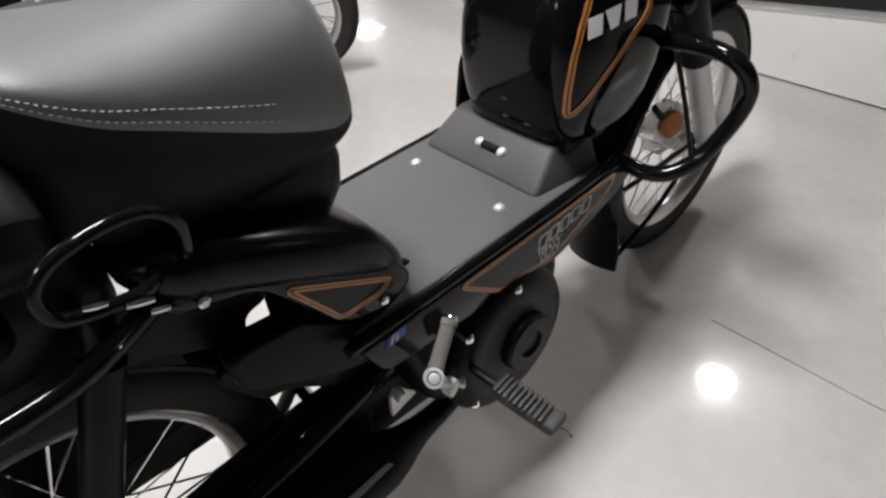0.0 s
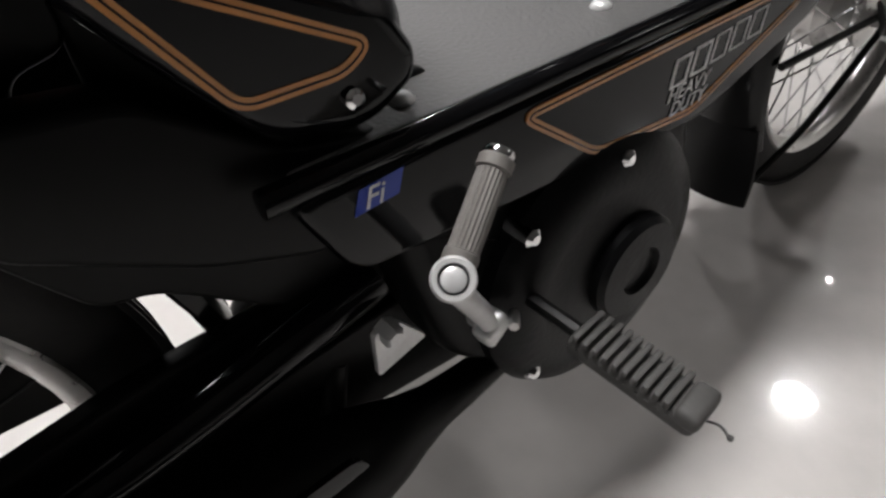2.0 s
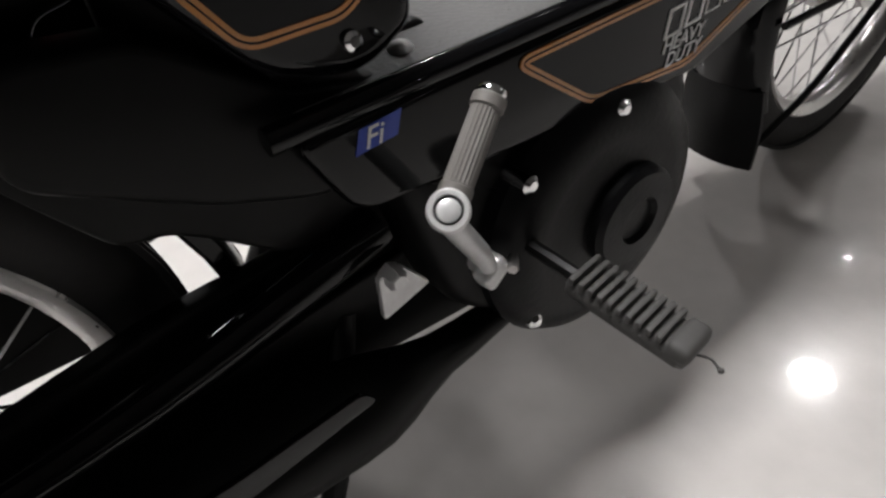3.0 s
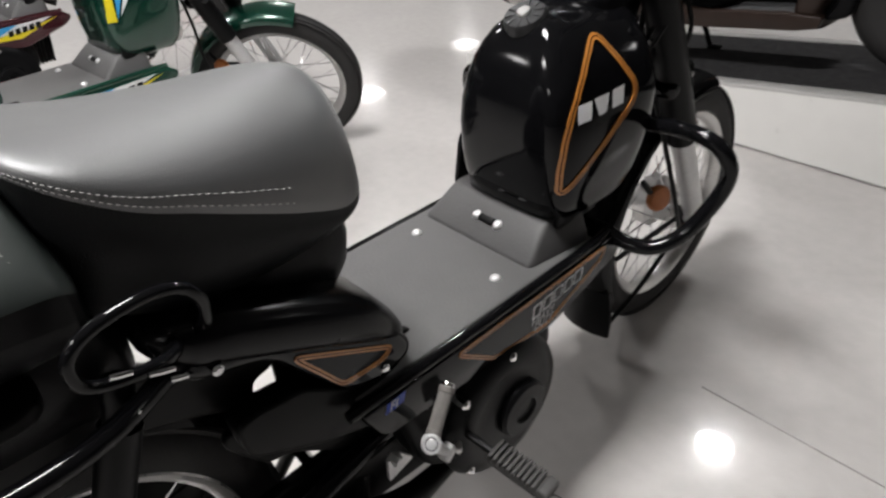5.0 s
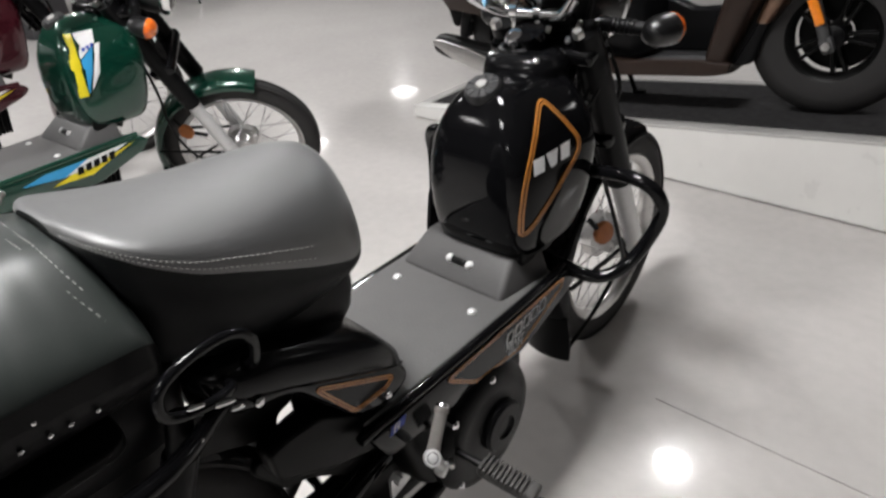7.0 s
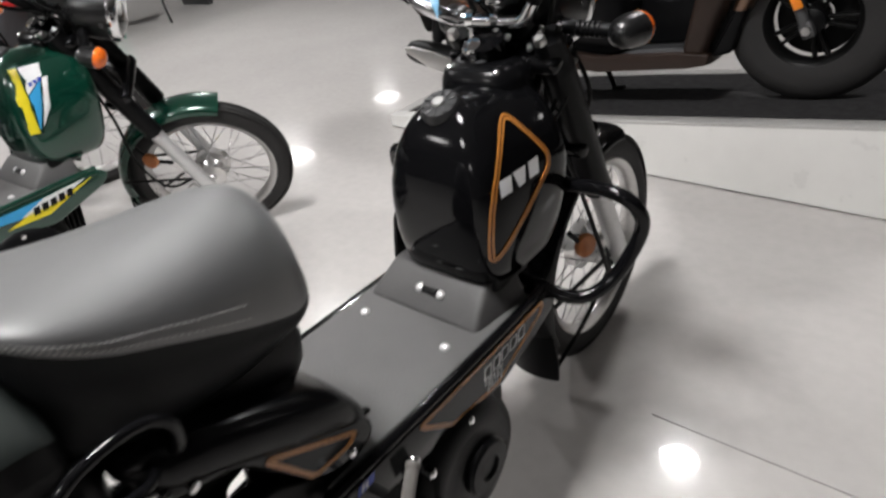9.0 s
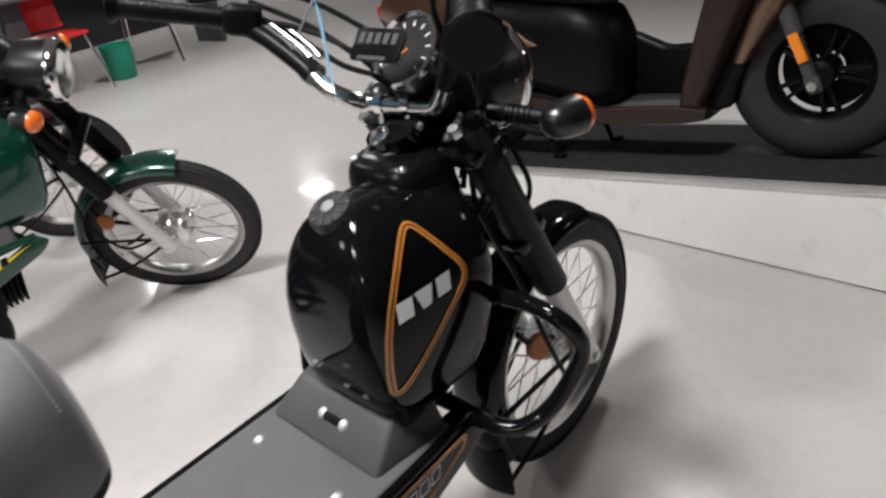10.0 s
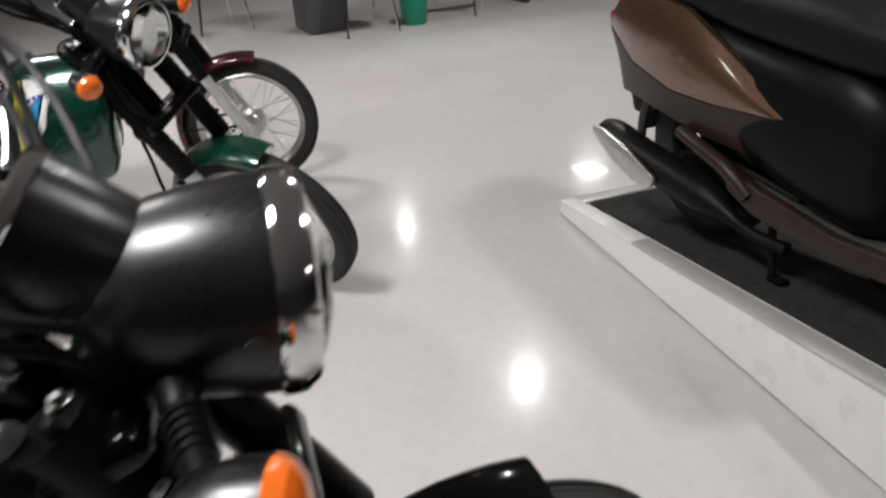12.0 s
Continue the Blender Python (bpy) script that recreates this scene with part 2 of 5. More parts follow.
def prism(bm, poly, x0, x1, bevel=0.0, axis="x", segs=3):
    """A flat outline pulled from x0 to x1 across its plane, with rounded rims."""
    def put(a, b, c):
        return Vector((c, a, b)) if axis == "x" else Vector((a, c, b)) if axis == "y" else Vector((a, b, c))
    pts = [Vector(p) for p in poly]
    n = len(pts)
    turn = 1 if sum(pts[i].x * pts[(i + 1) % n].y - pts[(i + 1) % n].x * pts[i].y for i in range(n)) > 0 else -1
    inward = []
    for i in range(n):
        d = (pts[(i + 1) % n] - pts[i - 1]).normalized()
        inward.append(Vector((-d.y, d.x)) * turn)
    sign = 1 if x1 > x0 else -1
    rows = []
    for k in range(segs + 1 if bevel else 1):
        f = radians(90 * k / segs) if bevel else radians(90)
        rows.append((bevel * (1 - math.sin(f)), bevel * (1 - math.cos(f))))
    rings = [[put(*(p + v * ins), x0 + sign * up) for p, v in zip(pts, inward)] for ins, up in rows]
    rings += [[put(*(p + v * ins), x1 - sign * up) for p, v in zip(pts, inward)] for ins, up in rows[::-1]]
    skin(bm, rings)
    return bm


def round_poly(poly, r, steps=5):
    """Rounds the corners of a flat outline."""
    out = []
    n = len(poly)
    for i in range(n):
        p, a, b = Vector(poly[i]), Vector(poly[i - 1]), Vector(poly[(i + 1) % n])
        da, db = (a - p), (b - p)
        rr = min(r, da.length * 0.45, db.length * 0.45)
        s, e = p + da.normalized() * rr, p + db.normalized() * rr
        for k in range(steps + 1):
            t = k / steps
            out.append(tuple(s * (1 - t) ** 2 + p * 2 * t * (1 - t) + e * t * t))
    return out


def oval(cx, cy, z, a, b, n=2.6, count=40):
    """A rounded-rectangle section lying flat at height z."""
    out = []
    for k in range(count):
        t = 2 * math.pi * k / count
        c, s = math.cos(t), math.sin(t)
        out.append(Vector((cx + a * math.copysign(abs(c) ** (2 / n), c), cy + b * math.copysign(abs(s) ** (2 / n), s), z)))
    return out


def band(bm, outline, width, put, depth=0.0006, off=0.0):
    """A closed stripe of a width along a flat outline, laid by put(a, b, lift) on a surface."""
    n = len(outline)
    rings = []
    for i in range(n):
        p, a, b = Vector(outline[i]), Vector(outline[i - 1]), Vector(outline[(i + 1) % n])
        d = (b - a).normalized()
        nrm = Vector((-d.y, d.x))
        p1, p2 = p + nrm * (off + width / 2), p + nrm * (off - width / 2)
        rings.append([put(p1.x, p1.y, 0.0), put(p1.x, p1.y, depth), put(p2.x, p2.y, depth), put(p2.x, p2.y, 0.0)])
    skin(bm, rings, closed_path=True)
    return bm


def patch(bm, poly, put, depth=0.0006, inner=0):
    """A thin filled decal laid on a surface, split in a fan of rings so that it follows it."""
    c = sum((Vector(p) for p in poly), Vector((0, 0))) / len(poly)
    rings = []
    for k in range(1, 6):
        t = k / 5
        rings.append([put(*(c + (Vector(p) - c) * t), depth) for p in poly])
    vs = [[bm.verts.new(p) for p in r] for r in rings]
    m = bm.verts.new(put(c.x, c.y, depth))
    n = len(poly)
    for j in range(n):
        bm.faces.new((m, vs[0][j], vs[0][(j + 1) % n]))
    for i in range(len(vs) - 1):
        for j in range(n):
            bm.faces.new((vs[i][j], vs[i][(j + 1) % n], vs[i + 1][(j + 1) % n], vs[i + 1][j]))
    return bm


def bm_new():
    return bmesh.new()

# ---- the showroom ----


def structure(name, bm, material, label, category):
    ob = part(name, bm, material, None, smooth=False)
    return tagged(ob, label, category, kind="structure")


bm = bm_new()
for x0, x1, y0, y1 in ((-12.0, 0.24, -8.0, 14.0), (0.24, 9.0, -8.0, 1.0485), (0.24, 9.0, 1.0515, 14.0)):
    box(bm, (x1 - x0, y1 - y0, 0.1), pose((x0 + x1) / 2, (y0 + y1) / 2, -0.05))
structure("floor", bm, FLOOR, "polished pale grey stone floor with a thin saw-cut joint", "floor")
bm = bm_new()
box(bm, (8.7, 0.003, 0.06), pose(4.6, 1.05, -0.034))
structure("floor_joint", bm, JOINT, "thin dark filled joint in the pale floor", "floor joint")
for n, sx, sy, x, y in (("wall_north", 21.4, 0.2, -1.5, 14.1), ("wall_south", 21.4, 0.2, -1.5, -8.1), ("wall_west", 0.2, 22.0, -12.1, 3.0), ("wall_east", 0.2, 22.0, 9.1, 3.0)):
    bm = bm_new()
    box(bm, (sx, sy, 3.1), pose(x, y, 1.55))
    structure(n, bm, WALL_PAINT, "plain grey painted showroom wall", "wall")
bm = bm_new()
box(bm, (21.4, 22.4, 0.1), pose(-1.5, 3.0, 3.15))
structure("ceiling", bm, CEILING_PAINT, "plain grey painted showroom ceiling", "ceiling")


def ceiling_light(x, y, size, square=False):
    t = thing("ceiling_light", pose(x, y, 3.1), "square white ceiling panel, switched on; most are unseen, added for fill" if square else "round white LED downlight in the ceiling, switched on", "ceiling light", "ceiling lights")
    bm = bm_new()
    if square:
        for a in range(4):
            box(bm, (size + 0.05, 0.03, 0.03), pose(0, 0, -0.016, 0, 0, 90 * a) @ pose(0, size / 2 + 0.012, 0), 0.004)
    else:
        ring_lathe(bm, [(size / 2 + 0.002, -0.001), (size / 2 + 0.03, -0.001), (size / 2 + 0.03, -0.02), (size / 2 + 0.002, -0.03)])
    part("frame", bm, TRIM_WHITE, t)
    bm = bm_new()
    if square:
        box(bm, (size - 0.01, size - 0.01, 0.012), pose(0, 0, -0.008))
    else:
        lathe(bm, [(size / 2, -0.002), (size / 2, -0.014)])
    part("diffuser", bm, LAMP_GLOW, t, "glowing white diffuser")


for x, y, watts, size in ROUND_LAMPS:
    ceiling_light(x, y, size + 0.02)
for x, y, watts in SQUARE_LAMPS:
    ceiling_light(x, y, 0.44, True)
for x, y, watts in SPOTS:
    ceiling_light(x, y, 0.06)
# bodies for the added, unseen panels
for x, y, watts in UNSEEN_PANELS:
    ceiling_light(x, y, 0.60, True)

# ---- the display ramp ----
RX0, RX1, RY0, RY1 = -1.50, 2.1, 2.122, 2.72
RSLOPE = 0.119


def ramp_z(x):
    return 0.053 + RSLOPE * (x - RX0)


ramp = thing("display_ramp", pose(0, 0, 0), "white laminate display ramp with a charcoal carpet top, on the floor", "display ramp")
bm = bm_new()
prism(bm, [(RX0, 0.007), (RX1, 0.007), (RX1, ramp_z(RX1) - 0.004), (RX0, ramp_z(RX0) - 0.004)], RY0 + 0.002, RY1 - 0.002, axis="y")
part("body", bm, LAMINATE, ramp, smooth=False)
bm = bm_new()
box(bm, (RX1 - RX0 - 0.03, RY1 - RY0 - 0.03, 0.007), pose((RX0 + RX1) / 2, (RY0 + RY1) / 2, 0.0035))
part("plinth", bm, MATT_BLACK, ramp, "recessed black plinth", smooth=False)
RT = Matrix.Translation((RX0, 0, ramp_z(RX0))) @ pose(0, 0, 0, 0, -math.degrees(math.atan(RSLOPE)), 0)
RLEN = (RX1 - RX0) / math.cos(math.atan(RSLOPE))
bm = bm_new()
box(bm, (RLEN - 0.09, RY1 - RY0 - 0.13, 0.006), RT @ pose(RLEN / 2 + 0.03, (RY0 + RY1) / 2 + 0.01, 0.001))
part("carpet", bm, CARPET, ramp, "charcoal carpet", smooth=False)
for cx, cy, sx, sy, ma, lb in ((0.225, RY0 + 0.03, 0.45, 0.06, LAMINATE, "white end piece of the edge trim"), (RLEN / 2 + 0.226, RY0 + 0.03, RLEN - 0.452, 0.06, ALU_TRIM, "pale metal edge trim"),
                              (RLEN / 2, RY1 - 0.025, RLEN, 0.05, ALU_TRIM, "pale metal edge trim"), (0.032, (RY0 + RY1) / 2, 0.064, RY1 - RY0 - 0.112, ALU_TRIM, "pale metal edge trim")):
    bm = bm_new()
    box(bm, (sx, sy, 0.01), RT @ pose(cx, cy, 0.0), 0.002)
    part("edge_trim", bm, ma, ramp, lb)

# ---- mopeds ----
AXLE_F, AXLE_R = Vector((0, 1.228, 0.268)), Vector((0, -0.03, 0.275))
RIM_R, TYRE_R = 0.2145, 0.268
RAKE = radians(27)
HEAD = Vector((0, 0.905, 0.80))


def wheel(t, axle, m, name, drum):
    """A wire wheel: rim with tyre, hub and spokes under it."""
    put = m @ Matrix.Translation(axle) @ pose(0, 0, 0, 0, 90, 0)
    bm = bm_new()
    ring_lathe(bm, [(RIM_R, -0.021), (RIM_R - 0.004, -0.024), (RIM_R - 0.013, -0.019), (RIM_R - 0.022, -0.010), (RIM_R - 0.024, 0), (RIM_R - 0.022, 0.010), (RIM_R - 0.013, 0.019),
                    (RIM_R - 0.004, 0.024), (RIM_R, 0.021), (RIM_R - 0.006, 0.012), (RIM_R - 0.006, -0.012)], put, 64)
    rim = part(name, bm, ALLOY, t, "polished alloy spoked wheel")
    bm = bm_new()
    prof = []
    for k in range(13):
        a = math.pi * k / 12
        prof.append((RIM_R - 0.004 + (TYRE_R - RIM_R + 0.004) * math.sin(a) ** 0.8, -0.031 * math.cos(a) * (1.0 if 0 < k < 12 else 0.68)))
    ring_lathe(bm, prof, put, 72)
    part("tyre", bm, RUBBER, rim, "black rubber tyre")
    bm = bm_new()
    for s in (-1, 1):
        for x in (0.008, 0.019):
            ring_lathe(bm, [(TYRE_R + 0.0012 - x * 0.11, s * x - 0.003), (TYRE_R + 0.0015 - x * 0.11, s * x + 0.003), (TYRE_R - 0.006, s * x + 0.003), (TYRE_R - 0.006, s * x - 0.003)], put, 72)
    part("tread", bm, RUBBER, rim)
    bm = bm_new()
    lathe(bm, [(0.012, -0.062), (0.014, -0.05), (0.05, -0.046), (0.058, -0.04), (0.058, -0.012), (0.04, 0.0), (0.034, 0.03), (0.044, 0.034), (0.044, 0.042), (0.014, 0.048), (0.012, 0.062)] if drum else
          [(0.012, -0.06), (0.03, -0.045), (0.045, -0.04), (0.045, -0.034), (0.026, -0.03), (0.026, 0.03), (0.045, 0.034), (0.045, 0.04), (0.012, 0.06)], put, 28)
    part("hub", bm, ALLOY, rim, "dull alloy hub")
    for s in (-1, 1):
        for k in range(18):
            a = 2 * math.pi * (k + (0.5 if s > 0 else 0)) / 18
            b = a + (0.75 if k % 2 else -0.75)
            p = Vector((0.043 * math.cos(a), 0.043 * math.sin(a), s * 0.036))
            q = Vector(((RIM_R - 0.02) * math.cos(b), (RIM_R - 0.02) * math.sin(b), s * 0.006))
            bm = bm_new()
            tube(bm, [put @ p, put @ q], 0.0016, 5, smooth=1)
            part("spoke", bm, CHROME, rim)
    return rim


# height, rear end, front end, half width towards the rear and towards the front
TANK = [(0.496, 0.722, 0.865, 0.08, 0.079), (0.506, 0.704, 0.875, 0.092, 0.093), (0.522, 0.692, 0.883, 0.099, 0.103), (0.548, 0.684, 0.891, 0.103, 0.113), (0.585, 0.679, 0.897, 0.104, 0.123), (0.63, 0.677, 0.902, 0.103, 0.131),
        (0.668, 0.68, 0.906, 0.1, 0.132), (0.7, 0.687, 0.906, 0.094, 0.125), (0.727, 0.696, 0.905, 0.086, 0.111), (0.748, 0.706, 0.903, 0.076, 0.095), (0.765, 0.716, 0.9, 0.064, 0.079), (0.778, 0.726, 0.896, 0.05, 0.061),
        (0.787, 0.738, 0.89, 0.034, 0.043), (0.7915, 0.752, 0.882, 0.018, 0.025), (0.7925, 0.77, 0.87, 0.001, 0.005)]
TANK_N = 5.0
TANK_X = 0.016


def tank_ring(z, yr, yf, wr, wf, count=64):
    """One level section of the tank, wider towards the front."""
    out = []
    for k in range(count):
        t = 2 * math.pi * k / count
        c, q = math.cos(t), math.sin(t)
        v = math.copysign(abs(q) ** (2 / TANK_N), q)
        w = wr + (wf - wr) * (v + 1) / 2
        out.append(Vector((TANK_X + w * math.copysign(abs(c) ** (2 / TANK_N), c), (yr + yf) / 2 + v * (yf - yr) / 2, z)))
    return out


def tank_side(y, z, lift=0.0, side=1):
    """A point on the side of the tank."""
    zs = [s[0] for s in TANK]

    def at(y, z):
        yr, yf, wr, wf = (float(np.interp(z, zs, [s[i] for s in TANK])) for i in (1, 2, 3, 4))
        u = max(-0.985, min(0.985, (y - (yr + yf) / 2) / ((yf - yr) / 2)))
        return (wr + (wf - wr) * (u + 1) / 2) * (1 - abs(u) ** TANK_N) ** (1 / TANK_N)
    x, d = at(y, z), 0.004
    nrm = Vector((1.0, (at(y - d, z) - at(y + d, z)) / (2 * d), (at(y, z - d) - at(y, z + d)) / (2 * d))).normalized() * (lift + 0.0012)
    return Vector((TANK_X + side * (x + nrm.x), y + nrm.y, z + nrm.z))


def moped(m, label, paint, trim, steer=0.0, decals="stripe"):
    t = thing("moped", m, label, "moped", "mopeds on show")
    axis = Vector((0, -math.sin(RAKE), math.cos(RAKE)))
    F = Matrix.Translation(HEAD) @ Matrix.Rotation(radians(steer), 4, axis) @ Matrix.Translation(-HEAD)

    def add(name, bm, material, label="", front=False, parent=None, **k):
        if front:
            bm.transform(F)
        return part(name, bm, material, parent or t, label, **k)

    # wheels
    wheel(t, AXLE_F, F, "front_wheel", True)
    wheel(t, AXLE_R, Matrix(), "rear_wheel", False)

    # fork: gaiters, sliders, crowns, stem
    up = Vector((0, -math.sin(RAKE), math.cos(RAKE)))
    for s in (-1, 1):
        foot = Vector((s * 0.082, 1.212, 0.275))
        bm = bm_new()
        tube(bm, [foot - up * 0.02, foot + up * 0.05, foot + up * 0.16, foot + up * 0.28], 0.0215, 16, smooth=2)
        add("fork_slider", bm, SILVER, "silver painted fork slider", True)
        bm = bm_new()
        pts, rad = [], []
        for k in range(40):
            d = 0.255 + k * 0.0098
            pts.append(foot + up * d)
            rad.append(0.029 if k < 34 else 0.026) if decals == "stripe" else rad.append(0.029 if k % 2 else 0.0265)
        tube(bm, pts, rad, 16, smooth=1)
        add("fork_cover", bm, SATIN_BLACK, "satin black fork cover", True)
        bm = bm_new()
        box(bm, (0.022, 0.03, 0.04), Matrix.Translation(foot) , 0.006)
        lathe(bm, [(0.011, -0.012), (0.011, 0.012)], Matrix.Translation(foot + Vector((s * 0.012, 0, -0.006))) @ pose(0, 0, 0, 0, 90, 0), 6)
        add("axle_lug", bm, ALLOY, "alloy axle lug and nut", True)
    for d, h in ((0.60, 0.03), (0.40, 0.035)):
        c = Vector((0, 1.212, 0.275)) + up * d
        bm = bm_new()
        box(bm, (0.21, 0.075, h), Matrix.Translation(c) @ Matrix.Rotation(RAKE, 4, "X"), 0.012, 3)
        add("fork_crown", bm, GLOSS_BLACK, "", True)
    bm = bm_new()
    tube(bm, [Vector((0, 1.17, 0.275)) + up * 0.38, Vector((0, 1.17, 0.275)) + up * 0.64], 0.03, 18, smooth=1)
    add("steering_head", bm, GLOSS_BLACK)

    # front mudguard
    bm = bm_new()
    rings = []
    for k in range(33):
        a = radians(78 + k * 3.95)
        taper = min(1.0, 0.55 + k / 6)
        r0 = 0.287
        ring = []
        for j in range(13):
            b = radians(-90 + 15 * j)
            w, hgt = 0.052, 0.030
            rr = r0 - 0.024 + hgt * max(0.0, math.cos(b)) ** 0.6
            ring.append(AXLE_F + Vector((w * math.sin(b), rr * math.cos(a), rr * math.sin(a))))
        for j in range(12, -1, -1):
            b = radians(-90 + 15 * j)
            w, hgt = 0.049, 0.027
            rr = r0 - 0.0245 + hgt * max(0.0, math.cos(b)) ** 0.6
            ring.append(AXLE_F + Vector((w * math.sin(b), rr * math.cos(a), rr * math.sin(a))))
        rings.append(ring)
    skin(bm, rings)
    add("front_mudguard", bm, paint, "", True)
    bm = bm_new()
    rings = []
    for k in range(10):
        y, z = 0.955 + 0.012 * (k / 9) ** 2, 0.20 - 0.125 * k / 9
        w = 0.056 + 0.006 * math.sin(math.pi * k / 9)
        ring = [Vector((w * (-1 + j / 4), y - 0.012 * (1 - (-1 + j / 4) ** 2), z)) for j in range(9)]
        ring += [Vector((w * (-1 + j / 4), y + 0.006 - 0.012 * (1 - (-1 + j / 4) ** 2), z)) for j in range(8, -1, -1)]
        rings.append(ring)
    skin(bm, rings)
    add("mud_flap", bm, SATIN_BLACK, "black rubber mud flap", True)
    for s in (-1, 1):
        bm = bm_new()
        tube(bm, [AXLE_F + Vector((s * 0.07, -0.01, 0.01)), AXLE_F + Vector((s * 0.062, -0.15, -0.10)), AXLE_F + Vector((s * 0.05, -0.255, -0.16))], 0.005, 8)
        tube(bm, [AXLE_F + Vector((s * 0.07, -0.01, 0.02)), AXLE_F + Vector((s * 0.06, -0.27, 0.02))], 0.005, 8)
        add("mudguard_stay", bm, MATT_BLACK, "", True)
    bm = bm_new()
    lathe(bm, [(0.001, 0.012), (0.022, 0.011), (0.026, 0.006), (0.026, 0.0), (0.001, 0.0)], pose(0.072, 1.06, 0.385, 0, 80, -20), 24)
    add("side_reflector", bm, AMBER_DULL, "round amber side reflector", True)
    bm = bm_new()
    tube(bm, [(0.062, 1.12, 0.36), (0.068, 1.06, 0.385), (0.06, 1.02, 0.43)], 0.006, 8)
    add("reflector_bracket", bm, MATT_BLACK, "", True)
    # brake cable and cable loop
    bm = bm_new()
    tube(bm, [(0.06, 1.19, 0.30), (0.11, 1.10, 0.30), (0.12, 1.03, 0.42), (0.09, 1.0, 0.56), (0.06, 0.95, 0.72), (0.10, 0.93, 0.86)], 0.0045, 8)
    add("brake_cable", bm, MATT_BLACK, "", True)

    # tank
    bm = bm_new()
    skin(bm, [tank_ring(*row) for row in TANK])
    tank = add("fuel_tank", bm, paint, "", sharp=50)
    capm = pose(0.008, 0.742, 0.781, 24, 0, 0)
    bm = bm_new()
    lathe(bm, [(0.031, -0.01), (0.031, 0.006), (0.028, 0.011), (0.012, 0.0125), (0.0001, 0.0125)], capm, 32)
    cap = part("fuel_cap", bm, CAP_PLASTIC, tank, "round dark grey fuel cap")
    for k in range(10):
        bm = bm_new()
        box(bm, (0.013, 0.003, 0.003), capm @ Matrix.Rotation(k * math.pi / 5, 4, "Z") @ Matrix.Translation((0.0205, 0, 0.0118)), 0.001)
        part("cap_rib", bm, CAP_PLASTIC, cap)
    bm = bm_new()
    lathe(bm, [(0.0105, 0.012), (0.0105, 0.0145), (0.009, 0.016), (0.0001, 0.0163)], capm, 24)
    part("cap_lock", bm, ALLOY, cap, "bright lock disc")
    tri = round_poly([(0.697, 0.564), (0.696, 0.60), (0.699, 0.635), (0.706, 0.665), (0.719, 0.695), (0.738, 0.724), (0.760, 0.748), (0.788, 0.768), (0.836, 0.686)][::-1], 0.022, 7)
    tri = [(a, b) for a, b in tri]
    dense = []
    for i in range(len(tri)):
        a, b = Vector(tri[i]), Vector(tri[(i + 1) % len(tri)])
        k = max(1, int((b - a).length / 0.012))
        dense += [tuple(a + (b - a) * j / k) for j in range(k)]
    def lay(y, z, lift):
        return tank_side(y, z, lift, 1)
    if decals == "stripe":
        bm = bm_new()
        band(bm, dense, 0.0075, lay, 0.0012)
        part("tank_stripe", bm, trim, tank, "gold-orange pinstripe")
        bm = bm_new()
        band(bm, dense, 0.0012, lay, 0.0016)
        part("tank_pinline", bm, GLOSS_BLACK, tank)
    else:
        for poly, ma in (([(0.694, 0.60), (0.701, 0.69), (0.722, 0.757), (0.738, 0.757), (0.724, 0.69), (0.714, 0.60)], YELLOW), ([(0.727, 0.695), (0.742, 0.757), (0.792, 0.757), (0.778, 0.728)], WHITE),
                         ([(0.717, 0.605), (0.727, 0.692), (0.770, 0.722), (0.742, 0.66)], SKY_BLUE), ([(0.726, 0.612), (0.746, 0.660), (0.776, 0.725), (0.790, 0.725), (0.760, 0.655)], WHITE)):
            bm = bm_new()
            patch(bm, poly, lay, 0.001)
            part("tank_decal", bm, ma, tank, "coloured tank decal", sharp=80)
    for k in range(3):
        y0 = 0.716 + 0.0305 * k if decals == "stripe" else 0.738 + 0.012 * k
        z0 = (0.668 if decals == "stripe" else 0.712) + 0.003 * k
        bm = bm_new()
        poly = [(0.002, 0.0), (0.006, 0.024), (0.029, 0.026), (0.024, 0.002)] if k != 1 else [(0.008, 0.0), (0.002, 0.024), (0.030, 0.026), (0.022, 0.002)]
        small = 1.0 if decals == "stripe" else 0.36
        patch(bm, [(y0 + a * small, z0 + b * small) for a, b in poly], lay, 0.0022)
        part("tank_badge", bm, WHITE if decals == "stripe" else DEEP_BLUE, tank, "white badge block" if decals == "stripe" else "dark badge block", sharp=80)
    # neck cover between tank and bars
    bm = bm_new()
    rings = [oval(0, 0.875, 0.755, 0.075, 0.062, 3, 28), oval(0, 0.873, 0.79, 0.070, 0.058, 3, 28), oval(0, 0.872, 0.806, 0.064, 0.052, 3, 28), oval(0, 0.873, 0.814, 0.052, 0.042, 3, 28), oval(0, 0.876, 0.815, 0.03, 0.03, 3, 28)]
    skin(bm, rings)
    neck = add("neck_cover", bm, SATIN_GLOSS, "semi-gloss black plastic neck cover")
    for x, y, z in ((0.045, 0.835, 0.809), (-0.045, 0.835, 0.809), (0.046, 0.905, 0.808), (-0.046, 0.905, 0.808)):
        bm = bm_new()
        lathe(bm, [(0.006, -0.006), (0.006, 0.002), (0.004, 0.004), (0.0001, 0.004)], pose(x, y, z), 12)
        part("neck_screw", bm, ALLOY, neck, "bright screw")
    bm = bm_new()
    ring_lathe(bm, [(0.026, 0.0), (0.030, 0.002), (0.030, 0.006), (0.024, 0.008)], pose(-0.02, 0.872, 0.812, 12, 0, 0), 28)
    part("lock_surround", bm, GREY_PLASTIC, neck, "dark grey lock surround")
